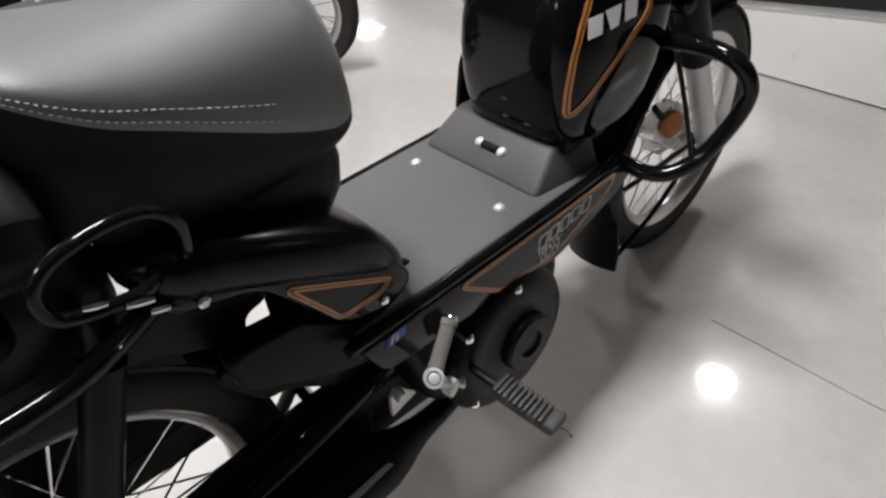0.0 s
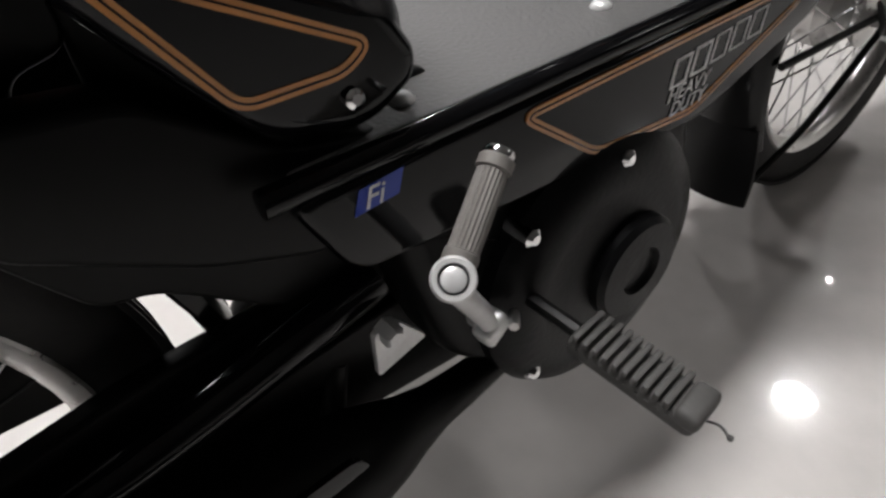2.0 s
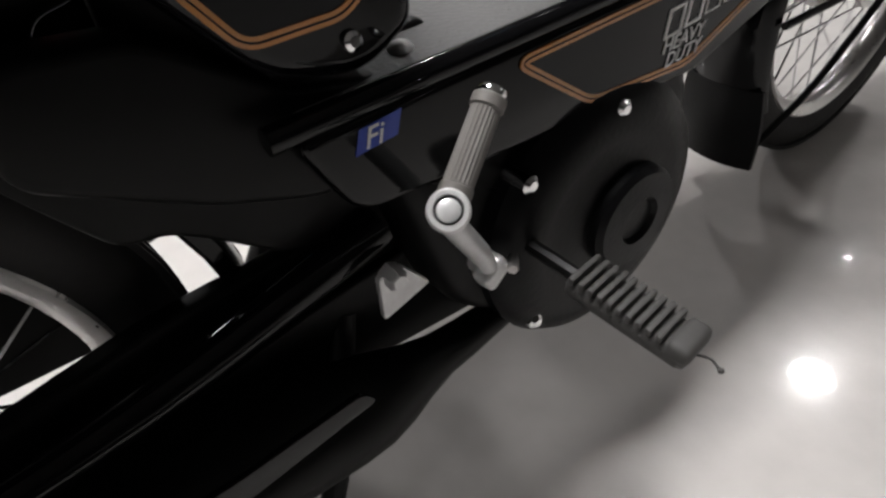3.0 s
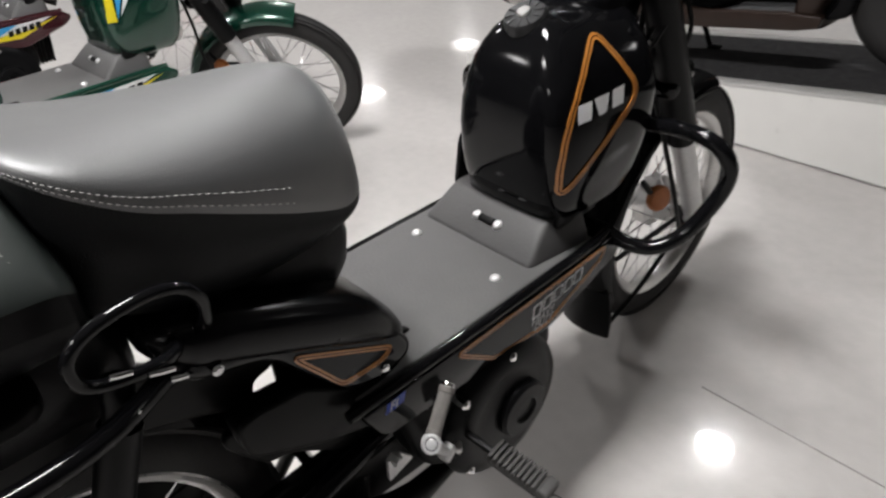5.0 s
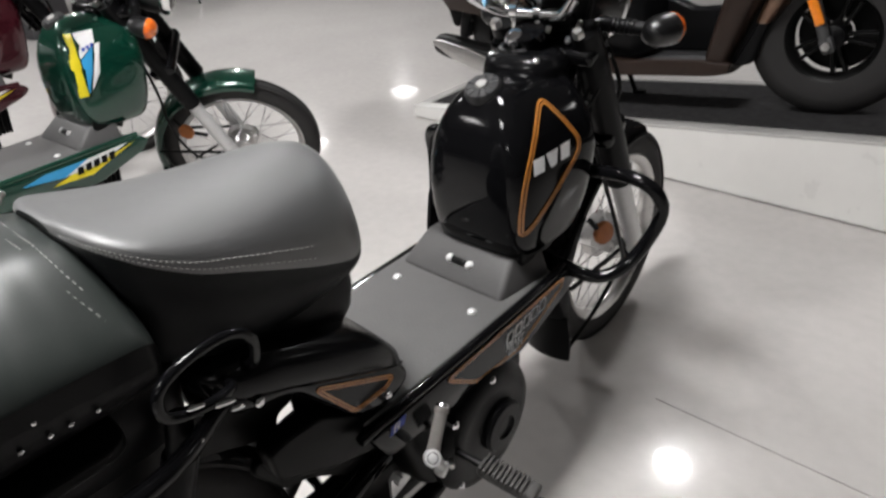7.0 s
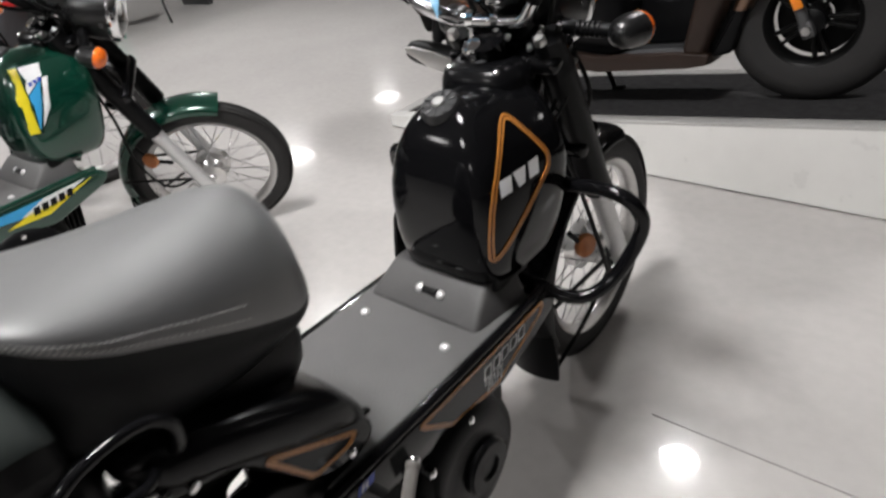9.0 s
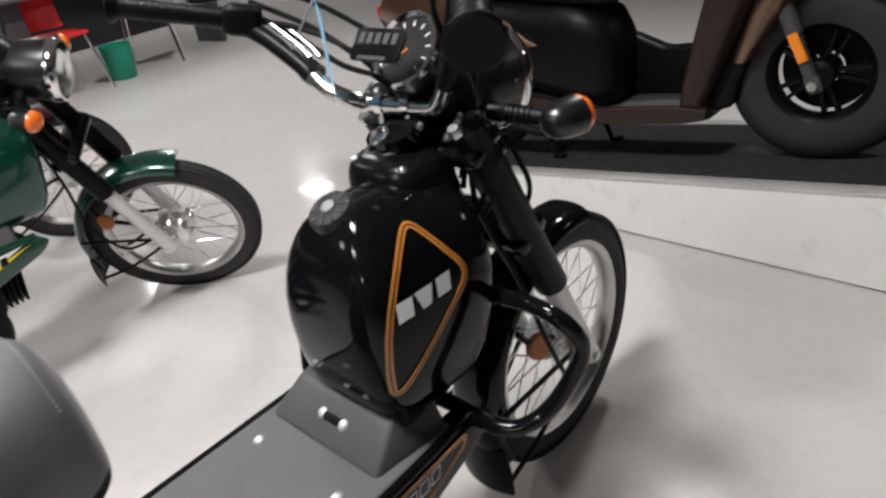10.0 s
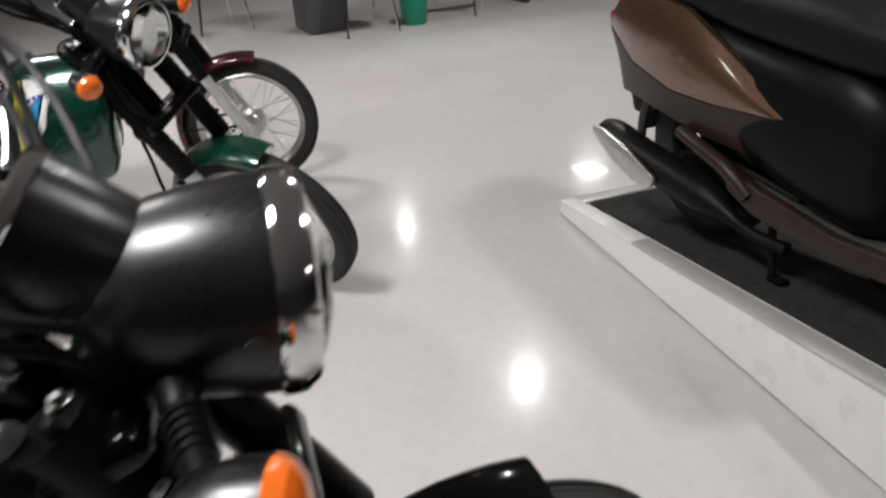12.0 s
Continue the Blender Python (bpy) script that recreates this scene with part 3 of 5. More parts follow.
    bm = bm_new()
    lathe(bm, [(0.017, 0), (0.017, 0.012), (0.014, 0.016), (0.0001, 0.016)], pose(-0.02, 0.872, 0.825, 30, 0, 0), 20)
    add("ignition_lock", bm, CHROME, "chrome ignition lock")
    # lower grey side shields by the tank
    for s in (1, -1):
        bm = bm_new()
        prism(bm, round_poly([(0.70, 0.50), (0.80, 0.50), (0.875, 0.60), (0.87, 0.68), (0.83, 0.685), (0.715, 0.585)], 0.015), s * 0.098, s * 0.108, 0.003)
        add("tank_shield", bm, SATIN_BLACK, "dark plastic shield")

    # footboard
    bm = bm_new()
    prism(bm, round_poly([(-0.122, 0.31), (0.122, 0.31), (0.128, 0.46), (0.128, 0.77), (-0.128, 0.77), (-0.128, 0.46)], 0.01), 0.452, 0.466, 0.003, axis="z")
    fb = add("footboard", bm, FOOTBOARD, "dark grey textured footboard mat")
    bm = bm_new()
    lo = [(-0.116, 0.640), (0.108, 0.640), (0.126, 0.765), (-0.124, 0.765)]
    hi = [(-0.096, 0.692), (0.094, 0.692), (0.108, 0.765), (-0.106, 0.765)]
    rings = []
    for f, z in ((0.0, 0.464), (0.0, 0.467), (0.06, 0.471), (0.5, 0.492), (0.88, 0.510), (1.0, 0.514), (1.14, 0.515)):
        rings.append([(x, y, z) for x, y in round_poly([(a[0] + (b[0] - a[0]) * f, a[1] + (b[1] - a[1]) * f) for a, b in zip(lo, hi)], 0.012, 4)])
    skin(bm, rings)
    part("toe_ramp", bm, TOE_PLASTIC, fb, "raised front of the footboard")
    for x, y, z, tilt in ((-0.086, 0.595, 0.466, 0), (0.086, 0.592, 0.466, 0), (0.099, 0.402, 0.466, 0), (-0.099, 0.402, 0.466, 0), (-0.022, 0.668, 0.4925, 40), (0.022, 0.667, 0.4925, 40)):
        bm = bm_new()
        lathe(bm, [(0.0085, 0), (0.0085, 0.001), (0.0062, 0.004), (0.003, 0.0055), (0.0001, 0.0056)], pose(x, y, z, tilt, 0, 0), 16)
        part("footboard_bolt", bm, SILVER, fb, "chrome dome bolt")
    bm = bm_new()
    box(bm, (0.03, 0.012, 0.012), pose(-0.001, 0.668, 0.493, 40, 0, 0), 0.003)
    part("clip", bm, MATT_BLACK, fb)

    # pressed steel side beams with the decal panel
    side = round_poly([(0.30, 0.462), (0.80, 0.462), (0.83, 0.44), (0.80, 0.415), (0.65, 0.372), (0.50, 0.385), (0.33, 0.40)], 0.018)
    for s in (1, -1):
        bm = bm_new()
        prism(bm, side, s * 0.10, s * 0.146, 0.006, segs=3)
        beam = add("side_beam", bm, paint, "")
        bm = bm_new()
        bz = 0.466 if s > 0 else 0.454
        tube(bm, [(s * 0.138, 0.29, bz), (s * 0.139, 0.5, bz), (s * 0.138, 0.72, bz), (s * 0.13, 0.80, bz - 0.004)], 0.008, 10, smooth=3)
        part("edge_bead", bm, GLOSS_BLACK if paint is GLOSS_BLACK else paint, beam)
        poly = round_poly([(0.455, 0.452), (0.775, 0.455), (0.765, 0.438), (0.635, 0.388), (0.525, 0.398)], 0.012)

        def lay2(y, z, lift, s=s):
            return Vector((s * (0.1466 + lift), y, z))
        if decals == "stripe":
            bm = bm_new()
            patch(bm, poly, lay2, 0.0004)
            part("panel_fill", bm, GLOSS_BLACK, beam, "gloss black decal panel")
            bm = bm_new()
            band(bm, poly, 0.006, lay2, 0.0012)
            part("panel_stripe", bm, trim, beam, "gold-orange pinstripe")
            bm = bm_new()
            band(bm, poly, 0.001, lay2, 0.0016)
            part("panel_pinline", bm, GLOSS_BLACK, beam)
        else:
            for q, ma in (([(0.46, 0.440), (0.52, 0.452), (0.64, 0.452), (0.57, 0.425)], SKY_BLUE), ([(0.53, 0.412), (0.60, 0.43), (0.66, 0.425), (0.78, 0.452), (0.64, 0.405)], YELLOW),
                          ([(0.57, 0.426), (0.64, 0.452), (0.76, 0.456), (0.67, 0.426)], WHITE)):
                bm = bm_new()
                patch(bm, q, lay2, 0.0006)
                part("panel_decal", bm, ma, beam, "coloured panel decal")
        for k in range(5):
            y0 = 0.602 + 0.0235 * k
            z0 = 0.418 + 0.0022 * k
            bm = bm_new()
            hh = 0.021
            outline = [(y0, z0), (y0 + 0.017, z0 + 0.001), (y0 + 0.021, z0 + hh), (y0 + 0.004, z0 + hh - 0.001)]
            if decals == "stripe":
                band(bm, outline, 0.0034 if k < 2 else 0.0018, lay2, 0.0014)
            else:
                patch(bm, outline, lay2, 0.0014)
            part("model_badge", bm, WHITE if decals == "stripe" else SATIN_BLACK, beam, "model badge block")
        if decals == "stripe":
            for row, word in enumerate(("HEAVY", "DUTY")):
                cu = bpy.data.curves.new("word", "FONT")
                cu.body, cu.size, cu.extrude = word, 0.016, 0.0004
                cu.shear = 0.25
                tmp = new("word", cu)
                me = bpy.data.meshes.new_from_object(tmp.evaluated_get(bpy.context.evaluated_depsgraph_get()))
                bpy.data.objects.remove(tmp)
                me.materials.append(WHITE)
                ob = new("lettering", me)
                ob.parent = beam
                rot = Matrix(((0, 0, s, 0), (s, 0, 0, 0), (0, 1, 0, 0), (0, 0, 0, 1)))
                ob.matrix_local = Matrix.Translation((s * 0.1478, (0.600 if s > 0 else 0.66) + 0.005 * row * s, 0.406 - 0.0125 * row)) @ rot
                tagged(ob, "white lettering reading " + word)
    # central spine and floor pan
    bm = bm_new()
    prism(bm, [(0.34, 0.40), (0.80, 0.41), (0.80, 0.446), (0.34, 0.446)], -0.07, 0.07, 0.006)
    add("frame_spine", bm, MATT_BLACK)
    bm = bm_new()
    tube(bm, [(0, 0.80, 0.47), (0, 0.87, 0.60), (0, 0.90, 0.74)], 0.032, 14)
    add("down_tube", bm, MATT_BLACK)

    # crash guard
    for s in (1, -1) if decals == "stripe" else ():
        bm = bm_new()
        tube(bm, [(s * 0.05, 0.885, 0.60), (s * 0.12, 0.889, 0.612), (s * 0.19, 0.884, 0.622), (s * 0.236, 0.882, 0.617), (s * 0.256, 0.892, 0.592), (s * 0.259, 0.899, 0.562), (s * 0.250, 0.890, 0.523), (s * 0.228, 0.862, 0.473), (s * 0.20, 0.832, 0.449), (s * 0.165, 0.815, 0.447), (s * 0.12, 0.808, 0.458), (s * 0.07, 0.805, 0.462)], 0.0122, 14)
        add("crash_guard", bm, GLOSS_BLACK, "black tubular crash guard")

    # engine
    bm = bm_new()
    prism(bm, round_poly([(0.36, 0.41), (0.66, 0.40), (0.685, 0.33), (0.62, 0.205), (0.47, 0.20), (0.40, 0.25)], 0.04), -0.10, 0.13, 0.02, segs=3)
    eng = add("engine", bm, MATT_BLACK, "matt black engine case")
    em = pose(0.128, 0.542, 0.285, 0, 90, 0)
    bm = bm_new()
    lathe(bm, [(0.118, -0.02), (0.118, 0.014), (0.110, 0.024), (0.082, 0.032), (0.074, 0.030), (0.055, 0.033), (0.0001, 0.034)], em, 48)
    cover = part("engine_cover", bm, SATIN_BLACK, eng, "round satin black engine cover")
    bm = bm_new()
    lathe(bm, [(0.047, 0.0), (0.047, 0.012), (0.043, 0.017), (0.022, 0.018), (0.019, 0.013), (0.0001, 0.013)], pose(0.158, 0.56, 0.284, 0, 90, 0), 32)
    part("cover_disc", bm, SATIN_BLACK, cover)
    for y, z in ((0.458, 0.362), (0.553, 0.383), (0.625, 0.268), (0.462, 0.218)):
        bm = bm_new()
        lathe(bm, [(0.0075, -0.02), (0.0075, 0.003), (0.004, 0.006), (0.0001, 0.006)], pose(0.152, y, z, 0, 90, 0), 12)
        part("engine_bolt", bm, CHROME, eng, "bright engine bolt")
    for k in range(7):
        bm = bm_new()
        box(bm, (0.13, 0.006, 0.10), pose(0, 0.66 + 0.014 * k, 0.33, -8, 0, 0), 0.002)
        part("cooling_fin", bm, MATT_BLACK, eng)
    # foot peg
    pm = Matrix.Translation((0.196, 0.4605, 0.309)) @ pose(0, 0, 0, 0, 7.5, 7)
    bm = bm_new()
    tube(bm, [pm @ Vector((-0.07, 0, -0.006)), pm @ Vector((0.095, 0, -0.006))], 0.006, 8, smooth=1)
    peg = add("foot_peg", bm, MATT_BLACK, "folding rider foot peg")
    bm = bm_new()
    box(bm, (0.097, 0.032, 0.018), pm @ pose(0.051, 0, -0.006), 0.006, 3)
    rub = part("peg_rubber", bm, PEG_RUBBER, peg, "ribbed grey peg rubber")
    for k in range(10):
        bm = bm_new()
        box(bm, (0.0048, 0.034, 0.008), pm @ pose(0.009 + 0.0077 * k, 0, 0.0045), 0.0018, 2)
        part("peg_rib", bm, PEG_RUBBER, rub)
        bm = bm_new()
        lathe(bm, [(0.0016, -0.001), (0.0016, 0.0006), (0.0001, 0.0008)], pm @ pose(0.0125 + 0.0077 * k, -0.016, -0.004, 90, 0, 0), 8)
        part("peg_stud", bm, PEG_RUBBER, rub)
    bm = bm_new()
    box(bm, (0.018, 0.033, 0.016), pm @ pose(0.092, 0, 0.0005), 0.005, 3)
    part("peg_end", bm, PEG_RUBBER, rub)
    bm = bm_new()
    tube(bm, [pm @ Vector((0.098, 0.0, -0.008)), pm @ Vector((0.108, 0.003, -0.006)), pm @ Vector((0.116, 0.002, -0.009))], 0.0009, 6)
    bmesh.ops.create_uvsphere(bm, u_segments=10, v_segments=6, radius=0.0022, matrix=Matrix.Translation(pm @ Vector((0.117, 0.002, -0.009))))
    part("cable_tie", bm, PEG_RUBBER, peg, "loose tie end on the peg")
    # kick starter
    bm = bm_new()
    tube(bm, [(0.145, 0.412, 0.312), (0.163, 0.408, 0.322), (0.178, 0.392, 0.352), (0.192, 0.366, 0.396), (0.197, 0.355, 0.415)], [0.0075, 0.0075, 0.0072, 0.007, 0.007, 0.0068, 0.0066, 0.0066, 0.0068, 0.007, 0.0075], 12)
    box(bm, (0.016, 0.024, 0.018), pose(0.163, 0.411, 0.316, 25, 0, 10), 0.004, 3)
    kick = add("kick_starter", bm, SILVER, "bright kick starter lever")
    bm = bm_new()
    lathe(bm, [(0.0045, -0.012), (0.0045, 0.004), (0.0035, 0.006), (0.0001, 0.006)], pose(0.172, 0.424, 0.318, 40, 70, 0), 6)
    part("clamp_bolt", bm, ALLOY, kick, "bright clamp bolt")
    a, b = Vector((0.204, 0.353, 0.425)), Vector((0.182, 0.405, 0.465))
    d = (b - a).normalized()
    km = Matrix.Translation(a) @ d.to_track_quat("Z", "Y").to_matrix().to_4x4()
    bm = bm_new()
    L = (b - a).length
    n = 44
    rows = [(0.009, 0.004), (0.0095, 0.009), (0.0095, 0.013), (0.0088, 0.014), (0.0086, L - 0.011), (0.0098, L - 0.010), (0.0098, L - 0.004), (0.0088, L - 0.003)]
    skin(bm, [[km @ Vector(((r - (0.0006 if k % 2 and 3 <= i <= 4 else 0)) * math.cos(2 * math.pi * k / n), (r - (0.0006 if k % 2 and 3 <= i <= 4 else 0)) * math.sin(2 * math.pi * k / n), h)) for k in range(n)] for i, (r, h) in enumerate(rows)])
    part("kick_rubber", bm, KICK_RUBBER, kick, "ribbed grey kick pedal rubber", sharp=25)
    bm = bm_new()
    lathe(bm, [(0.0082, L - 0.004), (0.0088, L - 0.001), (0.0078, L + 0.0015), (0.0001, L + 0.002)], km, 20)
    part("kick_end", bm, CHROME, kick, "bright end cap")
    bossm = Matrix.Translation(a + Vector((0.004, -0.003, 0.003))) @ Vector((0.62, -0.42, 0.66)).to_track_quat("Z", "Y").to_matrix().to_4x4() @ Matrix.Scale(1.15, 4)
    bm = bm_new()
    lathe(bm, [(0.0085, -0.014), (0.0098, -0.010), (0.0105, -0.002), (0.0102, 0.003), (0.0092, 0.0045), (0.0072, 0.0045), (0.0068, 0.002), (0.0058, 0.002), (0.0055, 0.0045), (0.0035, 0.0055), (0.0001, 0.0056)], bossm, 28)
    part("kick_boss", bm, SILVER, kick, "bright round kick boss", sharp=30)
    bm = bm_new()
    ring_lathe(bm, [(0.0058, 0.0022), (0.0067, 0.0022), (0.0067, 0.0028), (0.0058, 0.0028)], bossm, 24)
    part("circlip", bm, GREY_PLASTIC, kick, "dark ring in the boss")
    bm = bm_new()
    prism(bm, round_poly([(0.342, 0.325), (0.362, 0.325), (0.384, 0.296), (0.340, 0.284)], 0.004), 0.118, 0.124, 0.001)
    lathe(bm, [(0.0085, -0.008), (0.0085, 0.006), (0.006, 0.009), (0.0001, 0.009)], pose(0.126, 0.353, 0.322, 0, 90, 0), 6)
    add("frame_lug", bm, SILVER, "bare alloy frame lug")

    # swing arm, exhaust, stand, rear mudguard
    for s in (1, -1):
        bm = bm_new()
        tube(bm, [(s * 0.085, 0.37, 0.335), (s * 0.092, 0.18, 0.30), (s * 0.088, -0.04, 0.275)], 0.016, 12, smooth=4)
        add("swing_arm", bm, GLOSS_BLACK, "gloss black swing arm")
        bm = bm_new()
        sh = Vector((s * 0.115, -0.02, 0.30))
        tube(bm, [sh, (s * 0.115, 0.012, 0.43)], 0.012, 12, smooth=1)
        tube(bm, [(s * 0.115, 0.012, 0.43), (s * 0.118, 0.088, 0.615)], 0.0185, 18, smooth=1)
        tube(bm, [(s * 0.118, 0.088, 0.615), (s * 0.118, 0.10, 0.66)], 0.014, 12, smooth=1)
        add("shock_absorber", bm, SATIN_BLACK, "black shock absorber")
    bm = bm_new()
    tube(bm, [(0.06, 0.60, 0.25), (0.10, 0.50, 0.20), (0.115, 0.36, 0.20), (0.12, 0.24, 0.215), (0.125, 0.10, 0.225), (0.13, -0.12, 0.245), (0.132, -0.30, 0.262)], [0.016] * 8 + [0.018, 0.02, 0.026, 0.034, 0.04, 0.042] + [0.042] * 15 + [0.04, 0.03], 16)
    add("exhaust", bm, MATT_BLACK, "matt black exhaust silencer")
    bm = bm_new()
    prism(bm, round_poly([(0.30, 0.275), (0.20, 0.262), (-0.20, 0.285), (-0.20, 0.30), (0.2, 0.285), (0.29, 0.29)], 0.006), 0.168, 0.173, 0.001)
    add("heat_shield", bm, GLOSS_BLACK, "black exhaust heat shield")
    bm = bm_new()
    for s in (-1, 1):
        tube(bm, [(s * 0.07, 0.33, 0.26), (s * 0.11, 0.27, 0.13), (s * 0.13, 0.20, 0.012)], 0.011, 10, smooth=3)
        box(bm, (0.03, 0.06, 0.012), pose(s * 0.133, 0.195, 0.006), 0.004)
    tube(bm, [(-0.10, 0.265, 0.12), (0.10, 0.265, 0.12)], 0.009, 8, smooth=1)
    add("centre_stand", bm, MATT_BLACK, "black centre stand on the floor")
    bm = bm_new()
    rings = []
    for k in range(26):
        an = radians(10 + k * 6.6)
        ring = []
        for w, r0 in ((0.062, 0.296), (0.058, 0.293)):
            js = range(11) if w > 0.06 else range(10, -1, -1)
            for j in js:
                q = radians(-90 + 18 * j)
                rr = r0 + 0.02 * max(0, math.cos(q)) ** 0.6
                ring.append(AXLE_R + Vector((w * math.sin(q), rr * math.cos(an), rr * math.sin(an))))
        rings.append(ring)
    skin(bm, rings)
    add("rear_mudguard", bm, paint)

    # chain case and inner panels between wheel and engine
    for outline in ([(0.44, 0.30), (0.44, 0.47), (0.30, 0.468), (0.20, 0.470), (0.178, 0.488), (0.168, 0.47), (0.192, 0.43), (0.208, 0.405), (0.235, 0.40), (0.255, 0.385), (0.30, 0.345), (0.33, 0.34)],
                    [(0.248, 0.475), (0.248, 0.61), (0.33, 0.61), (0.33, 0.475)],
                    [(0.46, 0.30), (0.46, 0.185), (0.30, 0.20), (0.08, 0.205), (0.08, 0.255), (0.20, 0.268), (0.30, 0.285)],
                    [(0.217, 0.50), (0.219, 0.534), (0.25, 0.540), (0.25, 0.62), (-0.22, 0.62), (-0.24, 0.53), (-0.10, 0.575), (0.05, 0.575), (0.13, 0.545)]):
        bm = bm_new()
        prism(bm, round_poly(outline, 0.012), 0.064, 0.078, 0.004)
        add("inner_panel", bm, MATT_BLACK)
    bm = bm_new()
    prism(bm, round_poly([(0.44, 0.34), (0.20, 0.335), (-0.02, 0.30), (-0.06, 0.27), (-0.02, 0.255), (0.20, 0.275), (0.44, 0.26)], 0.02), 0.05, 0.07, 0.005)
    add("chain_case", bm, MATT_BLACK, "matt black chain case")

    bm = bm_new()
    prism(bm, round_poly([(-0.30, 0.26), (-0.10, 0.235), (0.20, 0.225), (0.23, 0.40), (0.12, 0.53), (-0.05, 0.57), (-0.22, 0.54), (-0.31, 0.42)], 0.03), -0.085, -0.07, 0.004)
    add("chain_guard", bm, MATT_BLACK, "matt black chain guard")
    # body under the seat, side covers
    bm = bm_new()
    for y0, y1 in ((-0.075, 0.131), (0.172, 0.372)):
        c, h = (y0 + y1) / 2, (y1 - y0) / 2
        skin(bm, [oval(0, c, 0.60, 0.078, h - 0.006, 5), oval(0, c, 0.625, 0.092, h - 0.001, 5), oval(0, c, 0.66, 0.10, h, 5), oval(0, c, 0.70, 0.095, h - 0.003, 5)])
    add("tail_body", bm, SATIN_BLACK, "satin black body under the seat")
    cov = round_poly([(0.394, 0.492), (0.398, 0.508), (0.376, 0.545), (0.34, 0.575), (0.247, 0.625), (0.17, 0.66), (0.135, 0.645), (0.15, 0.622), (0.222, 0.60), (0.27, 0.535), (0.305, 0.49), (0.36, 0.474)], 0.02)
    NOSE = [(0.402, 0.502, 0.516, 0.085, 0.096), (0.396, 0.505, 0.534, 0.070, 0.116), (0.382, 0.514, 0.560, 0.04, 0.132), (0.355, 0.530, 0.597, 0.02, 0.143), (0.32, 0.550, 0.624, 0.02, 0.147), (0.26, 0.583, 0.656, 0.02, 0.148), (0.20, 0.613, 0.684, 0.02, 0.146), (0.16, 0.632, 0.692, 0.02, 0.143), (0.135, 0.645, 0.688, 0.04, 0.125), (0.127, 0.655, 0.68, 0.06, 0.10)]
    for s in (1, -1):
        bm = bm_new()
        prism(bm, cov, s * 0.02, s * 0.133, 0.012, segs=4)
        cover = add("side_cover", bm, paint)
        bm = bm_new()
        rings = []
        for y, z0, z1, x0, x1 in NOSE:
            ring = []
            for k in range(28):
                q = 2 * math.pi * k / 28
                c, sn = math.cos(q), math.sin(q)
                ring.append(Vector((s * ((x0 + x1) / 2 + (x1 - x0) / 2 * math.copysign(abs(c) ** 0.6, c)), y, (z0 + z1) / 2 + (z1 - z0) / 2 * math.copysign(abs(sn) ** 0.75, sn))))
            rings.append(ring)
        skin(bm, rings)
        part("cover_nose", bm, SATIN_GLOSS if paint is GLOSS_BLACK else paint, cover, "rounded black upper half of the side cover", sharp=60)
        poly = round_poly([(0.246, 0.589), (0.365, 0.523), (0.350, 0.513), (0.296, 0.514)], 0.010)

        def lay3(y, z, lift, s=s):
            return Vector((s * (0.1335 + lift), y, z))
        if decals == "stripe":
            bm = bm_new()
            patch(bm, poly, lay3, 0.0004)
            part("cover_fill", bm, GLOSS_BLACK, cover, "gloss black decal panel")
            bm = bm_new()
            band(bm, poly, 0.006, lay3, 0.0012)
            part("cover_stripe", bm, trim, cover, "gold-orange pinstripe")
            bm = bm_new()
            band(bm, poly, 0.001, lay3, 0.0016)
            part("cover_pinline", bm, GLOSS_BLACK, cover)
        for x, y, z in ((0.142, 0.172, 0.634), (0.134, 0.352, 0.498)):
            bm = bm_new()
            lathe(bm, [(0.0055, -0.006), (0.0055, 0.002), (0.003, 0.004), (0.0001, 0.004)], pose(s * x, y, z, 0, s * 80, 0), 14)
            part("cover_bolt", bm, CHROME, cover, "chrome bolt")
    # beam below with small badge
    for s in (1, -1):
        bm = bm_new()
        prism(bm, round_poly([(0.42, 0.40), (0.42, 0.455), (0.32, 0.478), (0.255, 0.528), (0.20, 0.535), (0.175, 0.53), (0.18, 0.48), (0.26, 0.43), (0.32, 0.405)], 0.012), s * 0.085, s * 0.12, 0.006)
        add("rear_frame_rail", bm, MATT_BLACK)
    def lay4(y, z, lift):
        return Vector((0.1462 + lift, y, z))
    bm = bm_new()
    patch(bm, [(0.334, 0.4405), (0.363, 0.4425), (0.368, 0.4575), (0.339, 0.4555)], lay4, 0.0006)
    badge = add("injection_badge", bm, DEEP_BLUE, "small blue badge with white lettering")
    cu = bpy.data.curves.new("word", "FONT")
    cu.body, cu.size, cu.extrude, cu.shear = "Fi", 0.0185, 0.0003, 0.3
    tmp = new("word", cu)
    me = bpy.data.meshes.new_from_object(tmp.evaluated_get(bpy.context.evaluated_depsgraph_get()))
    bpy.data.objects.remove(tmp)
    me.materials.append(WHITE)
    ob = new("lettering", me)
    ob.parent = badge
    ob.matrix_local = Matrix.Translation((0.1474, 0.340, 0.4425)) @ Matrix(((0, 0, 1, 0), (1, 0, 0, 0), (0, 1, 0, 0), (0, 0, 0, 1)))
    tagged(ob, "white lettering reading Fi")

    # seats
    def fall(f):
        u = min(max((f - 0.30) / 0.70, 0.0), 1.0)
        return u * u * (3 - 2 * u) * 0.6 + 0.4 * u
    def superellipse(w, low, top, p, q):
        c, sn = math.cos(q), math.sin(q)
        return w * math.copysign(abs(c) ** (2 / p), c), low + (top - low) * abs(sn) ** (2 / p)
